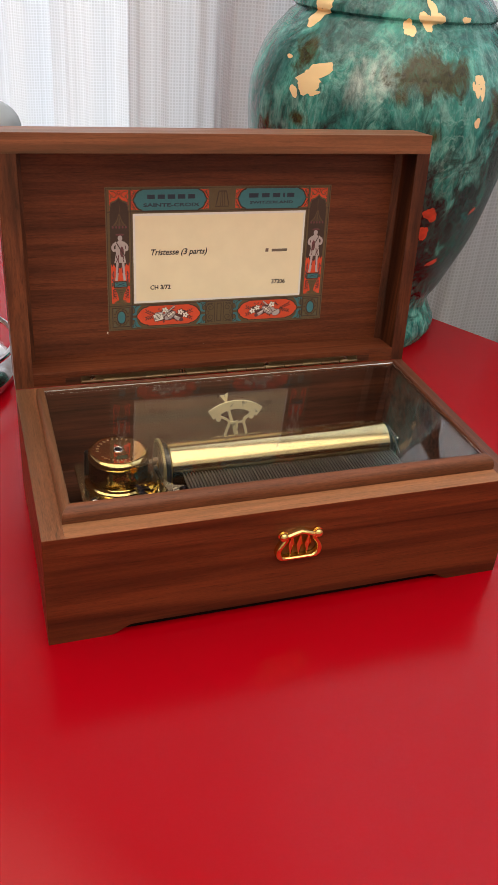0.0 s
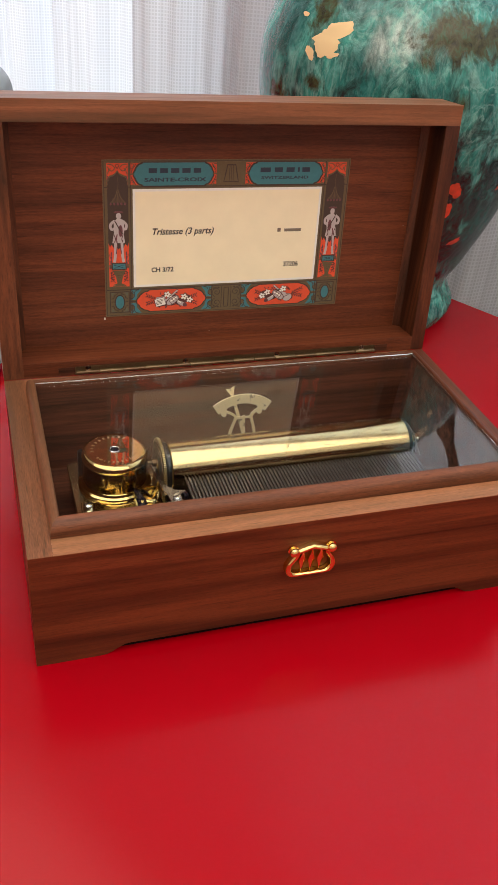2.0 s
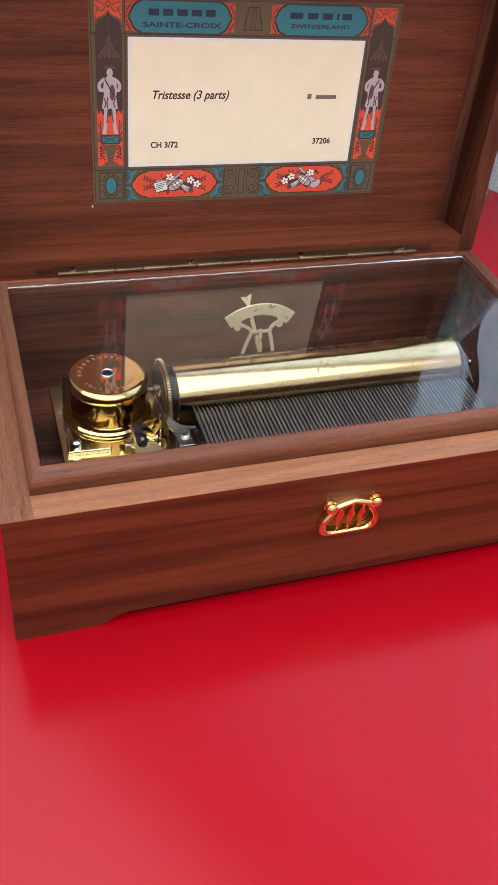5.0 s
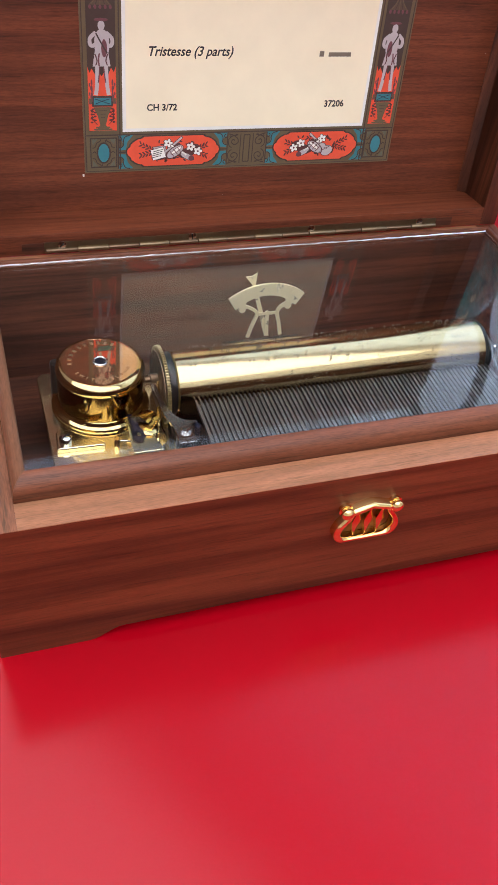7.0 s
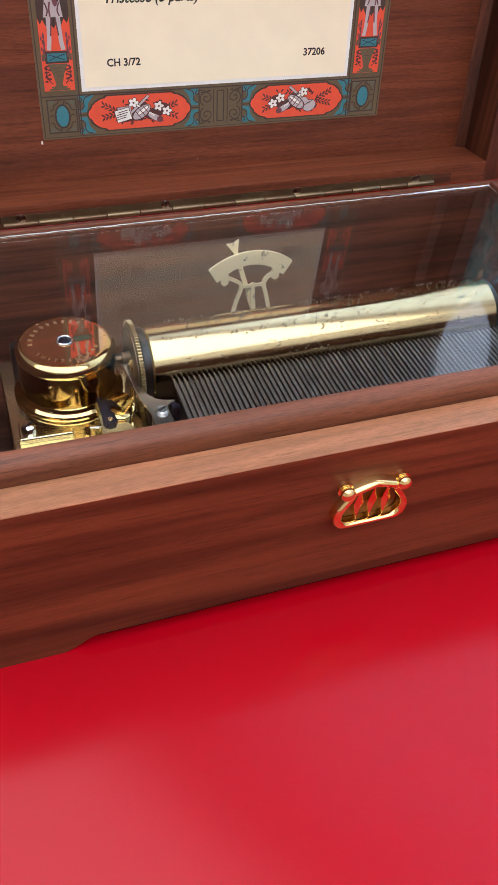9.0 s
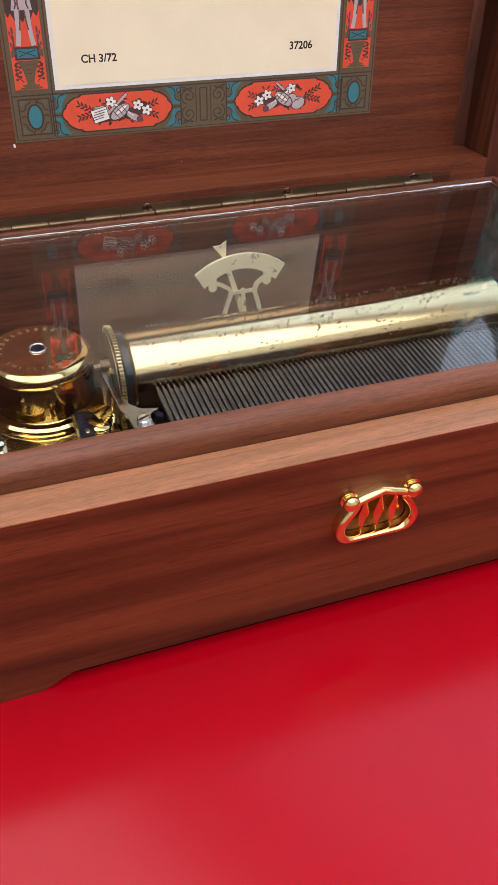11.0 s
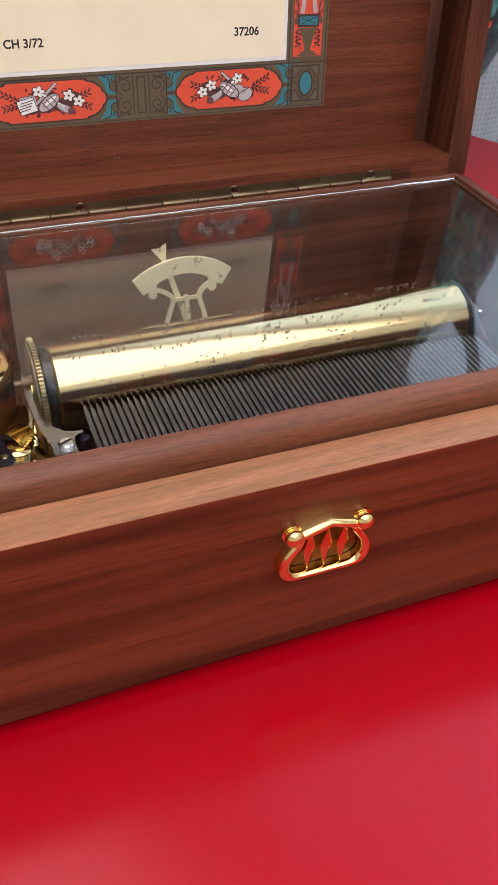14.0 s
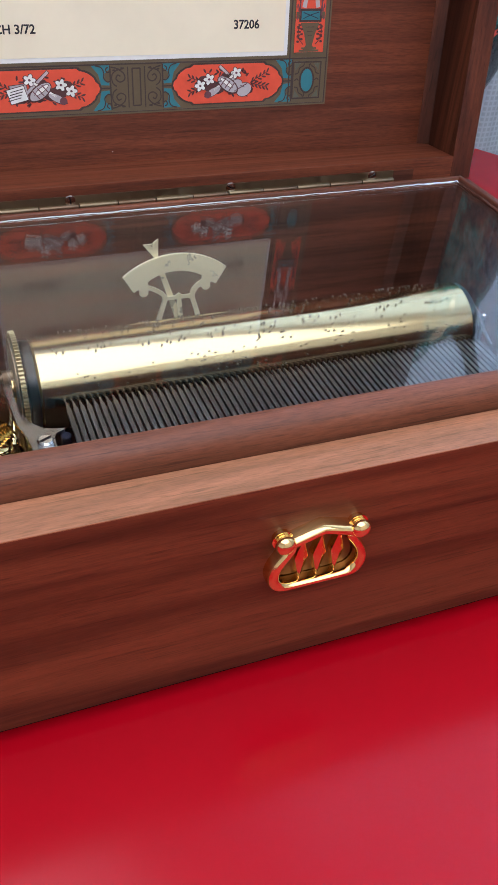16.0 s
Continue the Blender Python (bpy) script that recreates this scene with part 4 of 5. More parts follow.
    for sx in (-1, 1):
        ribbon("corner_bar", [(cx + sx * 0.0033, low_y), (cx + sx * 0.0040, low_y + 0.0006), (cx + sx * 0.0049, low_y)], 0.0004, 2, UMBER)
        ribbon("corner_bar", [(cx + sx * 0.0008, low_y + sx * 0.0045), (cx + sx * 0.0008, low_y + sx * 0.0056)], 0.0004, 2, UMBER)
        for sy in (-1, 1):
            ribbon("corner_sweep", [(cx + sx * 0.0049, low_y + sy * 0.0022), (cx + sx * 0.0036, low_y + sy * 0.0026), (cx + sx * 0.0030, low_y + sy * 0.0042), (cx + sx * 0.0016, low_y + sy * 0.0050), (cx + sx * 0.0012, low_y + sy * 0.0058)], 0.0004, 2, UMBER)
            ink("corner_leaf", [(cx + sx * 0.0050, low_y + sy * 0.0058), (cx + sx * 0.0026, low_y + sy * 0.0058), (cx + sx * 0.0046, low_y + sy * 0.0034)][:: sx * sy], 1.5, CORNER_GREY)

# orange trophy panels along the bottom
rng = random.Random(5)
for cx, flip in ((0.1020, 1), (0.1700, -1)):
    ink("trophy_edge", cartouche(cx, low_y, 0.0216, 0.0069, 0.0032), 1, UMBER)
    ink("trophy_ground", cartouche(cx, low_y, 0.0209, 0.0064, 0.0032), 2, ORANGE)

    def put(shape, dx, dy, turn, material, level):
        cs, sn_ = math.cos(turn), math.sin(turn)
        ink("trophy_piece", [(cx + flip * 1.12 * (dx + p * cs - q * sn_), low_y + 1.02 * (dy + p * sn_ + q * cs)) for p, q in shape][::flip], level, material)

    def bit(dx, dy, r1, r2, turn, material, level, n=12):
        if material in (PAPER, LILAC):
            put(oval(0, 0, r1 + 0.00022, r2 + 0.00022, n), dx, dy, turn, SEPIA, level - 0.5)
        put(oval(0, 0, r1, r2, n), dx, dy, turn, material, level)

    def slab(dx, dy, w, h, turn, material, level):
        if material in (PAPER, LILAC):
            put(rect(-w / 2 - 0.0002, w / 2 + 0.0002, -h / 2 - 0.0002, h / 2 + 0.0002), dx, dy, turn, SEPIA, level - 0.5)
        put(rect(-w / 2, w / 2, -h / 2, h / 2), dx, dy, turn, material, level)

    for side, tilt in ((-1, 0.5), (-1, -0.25), (1, 0.35), (1, -0.4)):  # leafy sprigs round the trophy
        slab(side * 0.0104, 0.0104 * tilt * 0.35, 0.0062, 0.00022, side * tilt, SEPIA, 3)
        for k in range(5):
            u = 0.0078 + 0.0013 * k
            for s2 in (-1, 1):
                bit(side * (u + 0.0004), 0.0104 * tilt * 0.35 + side * (u - 0.0104) * math.tan(side * tilt) + s2 * 0.0007, 0.00085, 0.0003, side * (tilt + s2 * 0.7), SEPIA, 3, 7)
    for qx, qy, q1, q2 in ((-0.0052, -0.0020, 0.0034, 0.0018), (0.0002, 0.0016, 0.0030, 0.0020), (0.0050, -0.0012, 0.0036, 0.0022), (0.0082, 0.0010, 0.0024, 0.0018)):
        bit(qx, qy, q1, q2, 0.2, SEPIA, 2.6, 9)
    for k in range(22):
        bit(rng.uniform(-0.007, 0.0085), rng.choice((-1, 1)) * rng.uniform(0.0026, 0.0044), 0.0008, 0.00032, rng.uniform(0, 3.1), SEPIA, 3, 7)
    if flip == 1:  # sheets of music
        slab(-0.0058, -0.0002, 0.0050, 0.0044, 0.1, LILAC, 3)
        slab(-0.0063, -0.0010, 0.0052, 0.0044, 0.25, PAPER, 4)
        for k in range(4):
            slab(-0.0063 - 0.0003 * k, 0.0004 - 0.0009 * k, 0.0040, 0.00025, 0.25, UMBER, 5)
    else:  # violin
        bit(-0.0052, -0.0022, 0.0026, 0.0021, -0.5, LILAC, 4, 16)
        bit(-0.0024, -0.0006, 0.0022, 0.0017, -0.5, LILAC, 4.2, 16)
        slab(0.0016, 0.0018, 0.0070, 0.0005, -0.55, UMBER, 5)
        slab(-0.0040, -0.0014, 0.0050, 0.0003, -0.5, MAROON, 5)
        slab(-0.0046, -0.0010, 0.0016, 0.0002, 0.4, UMBER, 5)
    slab(-0.0012, 0.0016, 0.0120, 0.0008, 0.75, LILAC, 3)  # crossed staffs
    slab(0.0006, 0.0012, 0.0110, 0.0007, -0.6, PAPER, 4)
    bit(0.0004, -0.0004, 0.0042, 0.0022, 0.65, SEPIA, 4.3, 18)  # drum or lute body
    bit(0.0005, -0.0003, 0.0038, 0.0018, 0.65, LILAC, 5, 18)
    bit(0.0009, 0.0003, 0.0026, 0.0006, 0.65, PAPER, 5.6, 12)
    for k in range(3):
        slab(-0.0008 + 0.0014 * k, -0.0012 + 0.0009 * k, 0.0003, 0.0030, 0.65, MAROON, 6)
    bit(0.0055, -0.0026, 0.0030, 0.0011, -0.5, LILAC, 4, 12)  # horn
    bit(0.0072, -0.0034, 0.0012, 0.0012, 0, MAROON, 5, 10)
    for qx, qy in ((0.0068, 0.0016), (0.0098, -0.0004), (-0.0024, 0.0034)):  # blossoms
        for k in range(5):
            a = 2 * math.pi * k / 5
            bit(qx + 0.0010 * math.cos(a), qy + 0.0010 * math.sin(a), 0.0009, 0.0006, a, PAPER, 5, 8)
        bit(qx, qy, 0.0004, 0.0004, 0, MAROON, 6, 7)
    for sx in (-1, 1):  # teal scrolled brackets at both ends
        for sy in (-1, 1):
            ink("bracket", [(cx + sx * p, low_y + sy * q) for p, q in ((0.0182, 0.0072), (0.0246, 0.0072), (0.0243, 0.0058), (0.0228, 0.0046), (0.0226, 0.0028), (0.0243, 0.0018), (0.0243, 0.0008), (0.0214, 0.0010), (0.0206, 0.0044))][:: -sx * sy], 0.6, TEAL)
            ribbon("bracket_line", [(cx + sx * p, low_y + sy * q) for p, q in ((0.0196, 0.0072), (0.0216, 0.0066), (0.0225, 0.0050), (0.0224, 0.0032), (0.0236, 0.0020), (0.0246, 0.0022))], 0.0004, 2, UMBER)
            ribbon("bracket_line", [(cx + sx * p, low_y + sy * q) for p, q in ((0.0246, 0.0052), (0.0236, 0.0050), (0.0232, 0.0060), (0.0240, 0.0066))], 0.0004, 2, UMBER)
        ribbon("bracket_line", [(cx + sx * 0.0212, low_y), (cx + sx * 0.0246, low_y)], 0.0004, 2, UMBER)
        ribbon("bracket_edge", [(cx + sx * 0.0247, low_y - 0.0071), (cx + sx * 0.0247, low_y + 0.0071)], 0.0005, 2, UMBER)
for k in (-1, 1):  # olive centre panel with leafy scrolls
    for s in (-1, 1):
        ribbon("scroll", [(mid_x + k * p, low_y + s * q) for p, q in ((0.0088, 0.0066), (0.0066, 0.0060), (0.0044, 0.0044), (0.0042, 0.0026), (0.0058, 0.0018), (0.0072, 0.0028), (0.0066, 0.0040), (0.0056, 0.0036))], 0.00045, 1, UMBER)
        ribbon("scroll", [(mid_x + k * p, low_y + s * q) for p, q in ((0.0042, 0.0062), (0.0054, 0.0058), (0.0072, 0.0054), (0.0086, 0.0040), (0.0084, 0.0016), (0.0070, 0.0004))], 0.0004, 1, UMBER)
        for q in range(3):
            ink("scroll_leaf", oval(mid_x + k * (0.0050 + 0.0014 * q), low_y + s * (0.0062 - 0.0003 * q), 0.0006, 0.0003, 8), 1, UMBER)
    ribbon("rule", [(mid_x + k * 0.0014, low_y - 0.0060), (mid_x + k * 0.0014, low_y + 0.0060)], 0.0005, 1, UMBER)
    ribbon("rule", [(mid_x - 0.0014, low_y + k * 0.0060), (mid_x + 0.0014, low_y + k * 0.0060)], 0.0005, 1, UMBER)
    ribbon("rule", [(mid_x + k * 0.0030, low_y - 0.0066), (mid_x + k * 0.0030, low_y + 0.0066)], 0.0004, 1, UMBER)

for fx, fy in ((0.2545, 0.0769), (0.1279, 0.0135)):
    part("lint_speck", moved(block(fx - 0.0002, fx + 0.0002, fy - 0.00012, fy + 0.00012, CARD0, CARD0 + 0.0002, 0.00005, 1), LIDM), LILAC, lid)
part("paper_fleck", moved(block(0.0615, 0.0622, 0.0270, 0.0281, CARD0, CARD0 + 0.0004), CARDM), PAPER, card)

# the title and the plain bars
cw, ch = CX1 - CX0, CY1 - CY0
lettering("title", "Tristesse (3 parts)", 0.0052, at_card(CX0 + 0.092 * cw, CY1 - 0.456 * ch, 2), INK, card, "", 0.28, 0.955, "LEFT", 0.00008, 0.00009)
lettering("catalogue_mark", "CH 3/72", 0.0038, at_card(CX0 + 0.092 * cw, CY1 - 0.845 * ch, 2), INK, card, "", 0, 1.0, "LEFT", 0.00008, 0.00009)
lettering("serial_mark", "37206", 0.0039, at_card(CX0 + 0.814 * cw, CY1 - 0.839 * ch, 2), INK, card, "", 0, 1.0, "LEFT", 0.00008, 0.00009)
y = CY1 - 0.461 * ch
ink("name_bar", rect(CX0 + 0.768 * cw, CX0 + 0.786 * cw, y, y + 0.0022), 3, INK_GREY)
ink("name_bar", rect(CX0 + 0.806 * cw, CX0 + 0.900 * cw, y, y + 0.0017), 3, INK_GREY)

# ---- gilded lyre on the front board ----
LYX, LYZ = 0.1350, 0.0061
LYM = Matrix(((1, 0, 0, LYX), (0, 0, -1, 0), (0, 0.905, 0, LYZ), (0, 0, 0, 1)))
half_out = [(0.0092, 0.0528), (0.0090, 0.0512), (0.0096, 0.0492), (0.0112, 0.0466), (0.0126, 0.0438), (0.0134, 0.0406), (0.0131, 0.0374), (0.0117, 0.0350), (0.0095, 0.0341), (0.0045, 0.0341)]
half_in = [(0.0068, 0.0503), (0.0066, 0.0496), (0.0071, 0.0482), (0.0085, 0.0458), (0.0097, 0.0434), (0.0102, 0.0408), (0.0099, 0.0387), (0.0089, 0.0373), (0.0073, 0.0366), (0.0036, 0.0365)]


right_out, right_in = flowing(half_out), flowing(half_in)
outer = [(0, 0.0560)] + right_out + [(0, 0.0342)] + [(-x, z) for x, z in right_out[::-1]]
inner = [(0, 0.0530)] + right_in + [(0, 0.0364)] + [(-x, z) for x, z in right_in[::-1]]
lyre = part("lyre_mount", prism([(x * 0.97, 0.0451 + (z - 0.0451) * 0.97) for x, z in inner], 0.0001, 0.0005, 0, LYM), GOLD_DARK, box, "polished gold lyre ornament")
bm = bmesh.new()
rows = [[bm.verts.new((a[0] + (b[0] - a[0]) * s, a[1] + (b[1] - a[1]) * s, h)) for a, b in zip(outer, inner)] for s, h in ((0, 0), (0, 0.0026), (0.08, 0.0033), (0.2, 0.0038), (0.32, 0.0040), (0.7, 0.0040), (0.84, 0.0037), (0.94, 0.0032), (1, 0.0024), (1, 0))]
for a, b in zip(rows, rows[1:] + rows[:1]):
    for i in range(len(a)):
        k = (i + 1) % len(a)
        bm.faces.new((a[i], a[k], b[k], b[i]))
moved(bm, LYM)
part("lyre_frame", bm, GOLD, lyre, "", True)
for sx in (-1, 1):
    r = 0.0026
    bm = lathe([(r * 0.86, 0), (r * 0.86, -0.0010), (r * 1.04, -0.0012), (r * 1.04, -0.0017), (r * 0.78, -0.0019), (r * 0.78, -0.0024), (r * 0.94, -0.0028), (r, -0.0033)] + [(r * math.cos(radians(a)), -0.0033 - 0.0020 * math.sin(radians(a))) for a in (15, 30, 45, 60, 75, 86)], (LYX + sx * 0.0099, 0, 0.0533), 24, "y")
    part("lyre_knob", bm, GOLD, lyre, "", True)
for dx in (-0.0048, 0, 0.0048):
    bm = bmesh.new()
    ends = [(dx, 0.0528), (dx + 0.0019, 0.0450), (dx, 0.0362), (dx - 0.0019, 0.0450)]
    base = [bm.verts.new((x, z, 0.0006)) for x, z in ends]
    rim = [bm.verts.new((dx + (x - dx) * 0.9, 0.0447 + (z - 0.0447) * 0.96, 0.0026)) for x, z in ends]
    crest = bm.verts.new((dx, 0.0452, 0.0039))
    bm.faces.new(base[::-1])
    for i in range(4):
        k = (i + 1) % 4
        bm.faces.new((base[i], base[k], rim[k], rim[i]))
        bm.faces.new((rim[i], rim[k], crest))
    part("lyre_string", moved(bm, LYM), GOLD, lyre)

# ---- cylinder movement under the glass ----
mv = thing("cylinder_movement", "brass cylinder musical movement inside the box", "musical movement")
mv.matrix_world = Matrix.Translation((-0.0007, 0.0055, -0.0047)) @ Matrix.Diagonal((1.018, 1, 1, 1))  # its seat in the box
BED = 0.0408
bed = part("bedplate", prism([(0.0310, 0.028), (0.0780, 0.028), (0.0780, 0.1060), (0.0316, 0.1060), (0.0292, 0.1036), (0.0292, 0.030)], BED - 0.003, BED, 0.0005), NICKEL_GOLD, mv, "pale brass bedplate")
# rest of the bedplate, coloured dark for the shade below comb and cylinder
part("bedplate_shaded", prism([(0.0782, 0.028), (0.2350, 0.028), (0.2350, 0.1050), (0.1560, 0.1050), (0.1540, 0.1190), (0.1160, 0.1190), (0.1140, 0.1050), (0.0782, 0.1050)], BED - 0.006, BED - 0.003, 0.0005), DARK_BED, mv, "bedplate darkened for the shade under the comb")
for x, y in ((0.036, 0.034), (0.229, 0.034), (0.036, 0.099), (0.229, 0.099)):
    part("post", lathe([(0.0035, 0.0142), (0.0035, BED - 0.003)], (x, y, 0), 16), BRASS, mv, "", True)

# spring barrel with its cap
BX, BY = 0.0528, 0.0840
bar = part("spring_barrel", lathe([(0.0172, BED + 0.0030), (0.0174, BED + 0.0050), (0.0173, 0.0582)], (BX, BY, 0), 96), BARREL_DIM, mv, "polished brass spring barrel", True)
part("barrel_flange", lathe([(0.0196, BED), (0.0198, BED + 0.0010), (0.0194, BED + 0.0018), (0.0182, BED + 0.0024), (0.0177, BED + 0.0036), (0.0173, BED + 0.0040)], (BX, BY, 0), 96), BRASS, bar, "", True)
part("barrel_rim", lathe([(0.0171, 0.0576), (0.0174, 0.0584), (0.0176, 0.0592), (0.0176, 0.0600), (0.0173, 0.0610), (0.0167, 0.0618), (0.0158, 0.0623), (0.0148, 0.06255)], (BX, BY, 0), 96), BRASS, bar, "", True)
part("barrel_cap", lathe([(0.0148, 0.0623), (0.0148, 0.0626), (0.0143, 0.06265)], (BX, BY, 0), 96), COPPERY, bar, "mirror-polished barrel cap")
part("barrel_hub", lathe([(0.0031, 0.06265), (0.0030, 0.0630), (0.0026, 0.0632), (0.0024, 0.0630), (0.0022, 0.0629)], (BX, BY, 0), 40), STEEL, bar, "steel arbor in the barrel cap", True)
part("barrel_arbor", lathe([(0.0020, 0.0629), (0.0020, 0.0632), (0.0014, 0.0634), (0.0003, 0.06345)], (BX, BY, 0), 32), BLUED, bar, "dark blued arbor end", True)
for k, ch_ in enumerate("SWITZERLAND"):
    a = radians(-150 + 12 * k)
    lettering("engraved_letter", ch_, 0.0020, Matrix.Translation((BX + 0.0122 * math.cos(a), BY + 0.0122 * math.sin(a), 0.06276)) @ pose(0, 0, 0, 0, 0, math.degrees(a) + 90), ENGRAVED, bar, "", 0, 1.0, "CENTER", 0.00004)
for k in range(10):
    a = radians(178 - 13.5 * k)
    part("engraved_bar", moved(block(-0.0005, 0.0005, -0.0008, 0.0008, 0, 0.0001), Matrix.Translation((BX + 0.0120 * math.cos(a), BY + 0.0120 * math.sin(a), 0.06266)) @ pose(0, 0, 0, 0, 0, math.degrees(a) - 90)), ENGRAVED, bar)
part("barrel_stop", lathe([(0.0022, BED), (0.0022, 0.0575), (0.0016, 0.0582)], (0.0362, 0.0925, 0), 20), BLACK, mv, "black stop post beside the barrel", True)
# governor plate and screw beside the barrel
part("barrel_bracket", prism([(0.0314, 0.0572), (0.0494, 0.0566), (0.0500, 0.0580), (0.0492, 0.0592), (0.0372, 0.0662), (0.0350, 0.0680), (0.0330, 0.0678), (0.0320, 0.0664)], BED + 0.0001, BED + 0.0022, 0.0005), NICKEL_GOLD, mv)
bs = part("bracket_screw", lathe([(0.0025, 0), (0.0025, 0.0016), (0.0023, 0.0022), (0.0017, 0.0027), (0.0008, 0.0029), (0.0002, 0.0029)], (0.0351, 0.0612, BED + 0.0022), 28), CHROME, mv, "domed bright steel screw", True)
part("slot", moved(block(-0.0020, 0.0020, -0.0003, 0.0003, -0.0004, 0.0003), Matrix.Translation((0.0351, 0.0612, BED + 0.0049)) @ pose(0, 0, 0, 0, 0, 40)), BLACK, bs)
part("brake_post", lathe([(0.0012, BED), (0.0012, 0.0440), (0.0009, 0.0446)], (0.0544, 0.0572, 0), 18), BRASS, mv, "small brass brake post", True)
part("brake_shaft", tube([(0.0544, 0.0572, 0.0434), (0.0605, 0.0560, 0.0434)], 0.0004, 8), STEEL, mv, "", True)
gov = part("governor_plate", prism([(0.0586, 0.0636), (0.0602, 0.0648), (0.0621, 0.0646), (0.0696, 0.0472), (0.0700, 0.0440), (0.0582, 0.0440)], 0.0478, 0.0488, 0.0003), NICKEL_GOLD, mv, "pale brass governor plate")
part("governor_arm", prism([(0.0596, 0.0646), (0.0616, 0.0648), (0.0629, 0.0560), (0.0641, 0.0542), (0.0644, 0.0522), (0.0634, 0.0502), (0.0616, 0.0498), (0.0599, 0.0508), (0.0594, 0.0528), (0.0602, 0.0550)], 0.0490, 0.0502, 0.0004), BLUED, gov, "blued steel arm")
screw("governor_screw", mv, (0.0619, 0.0521, 0.0502), 0.0010, 0.0006, 60, BRASS)
part("governor_post", lathe([(0.002, BED), (0.002, 0.0478)], (0.063, 0.046, 0), 14), BRASS, gov, "", True)
# worm and small wheels of the governor
for (x, y, z, r, ax) in ((0.0665, 0.0560, 0.0462, 0.0042, "z"), (0.0700, 0.0530, 0.0450, 0.0036, "y")):
    w = []
    for k in range(6):
        w += [(r, k * 0.0007), (r * 0.86, k * 0.0007 + 0.0003)]
    part("governor_wheel", lathe(w, (x, y, z), 28, ax), BRASS, mv, "", True)
w = []
for k in range(8):
    w += [(0.0066 - 0.0003 * k, k * 0.0011 - 0.0044), (0.0052 - 0.0003 * k, k * 0.0011 - 0.0039)]
part("worm_wheel", moved(lathe(w, (0, 0, 0), 36, "x"), pose(0.0672, 0.0610, 0.0470, 0, 0, 38)), BRASS, mv, "ribbed brass wheel of the governor")
part("governor_shaft", tube([(0.0690, 0.0500, 0.0440), (0.0730, 0.0660, 0.0505)], 0.0009), BRASS, mv, "", True)

# pinned cylinder
CY, CZ, CR, CXA, CXB = 0.0768, 0.0530, 0.0138, 0.0802, 0.2204
cyl = part("cylinder", lathe([(CR - 0.0006, CXA), (CR, CXA + 0.0006), (CR, CXB - 0.0006), (CR - 0.0006, CXB)], (0, CY, CZ), 128, "x"), BRASS_PIN, mv, "satin brass pinned cylinder", True)
rng = random.Random(11)
bm = bmesh.new()
for k in range(820):
    if k % 3 == 0:
        px, pa = CXA + 0.0055 + 0.0009 * rng.randint(0, 142), rng.uniform(0, 2 * math.pi)
    else:
        px, pa = px + rng.choice((-0.0027, -0.0018, 0.0009, 0.0018, 0.0036)), pa + rng.gauss(0, 0.14)
    if not CXA + 0.004 < px < CXB - 0.004:
        continue
    rad = Vector((0, math.cos(pa), math.sin(pa)))
    tan = Vector((0, -math.sin(pa), math.cos(pa)))
    foot = Vector((px, CY, CZ)) + rad * (CR - 0.0002)
    ringv = []
    for lift in (0, 0.0008):
        ringv.append([bm.verts.new(foot + rad * lift + 0.00029 * (math.cos(t) * tan + math.sin(t) * Vector((1, 0, 0)))) for t in (0.8, 2.4, 3.9, 5.5)])
    for i in range(4):
        bm.faces.new((ringv[0][i], ringv[0][(i + 1) % 4], ringv[1][(i + 1) % 4], ringv[1][i]))
    bm.faces.new(ringv[1])
tagged(part("cylinder_pins", bm, PIN, cyl), kind="stuff")
part("cylinder_end", lathe([(0.0112, 0.0772), (0.0130, 0.0775), (0.0132, 0.0780), (0.0132, 0.0801)], (0, CY, CZ), 64, "x"), BLACK, mv, "black cylinder end disc", True)
part("cylinder_end", lathe([(0.0130, 0.2206), (0.0130, 0.2222), (0.0110, 0.2228)], (0, CY, CZ), 64, "x"), BLACK, mv, "black cylinder end disc", True)
part("arbor_stub", lathe([(0.0004, 0.0690), (0.0013, 0.0692), (0.0013, 0.0715), (0.0022, 0.0716), (0.0022, 0.0746)], (0, CY, CZ + 0.0035), 20, "x"), WEB, mv, "", True)
part("arbor", lathe([(0.0020, 0.0728), (0.0020, 0.2290)], (0, CY, CZ), 20, "x"), GEAR, mv, "", True)


def gear(x0, x1, r, teeth):
    bm = bmesh.new()
    rows = []
    n = teeth * 4
    for x in (x0, x1):
        row = []
        for i in range(n):
            rr = r if i % 4 < 2 else r * 0.945
            a = 2 * math.pi * i / n
            row.append(bm.verts.new((x, CY + rr * math.cos(a), CZ + rr * math.sin(a))))
        rows.append(row)
    for i in range(n):
        j = (i + 1) % n
        bm.faces.new((rows[0][i], rows[0][j], rows[1][j], rows[1][i]))
    bm.faces.new(rows[0][::-1])
    bm.faces.new(rows[1])
    return bm


wheel = part("great_wheel", gear(0.0754, 0.0768, 0.0163, 84), GEAR, mv, "toothed wheel on the cylinder arbor")
part("wheel_web", lathe([(0.0142, 0.0747), (0.0142, 0.0751)], (0, CY, CZ), 64, "x"), WEB, wheel, "brown wheel face", True)
part("wheel_hub", lathe([(0.0045, 0.0738), (0.0045, 0.0746)], (0, CY, CZ), 32, "x"), BRASS, wheel, "", True)
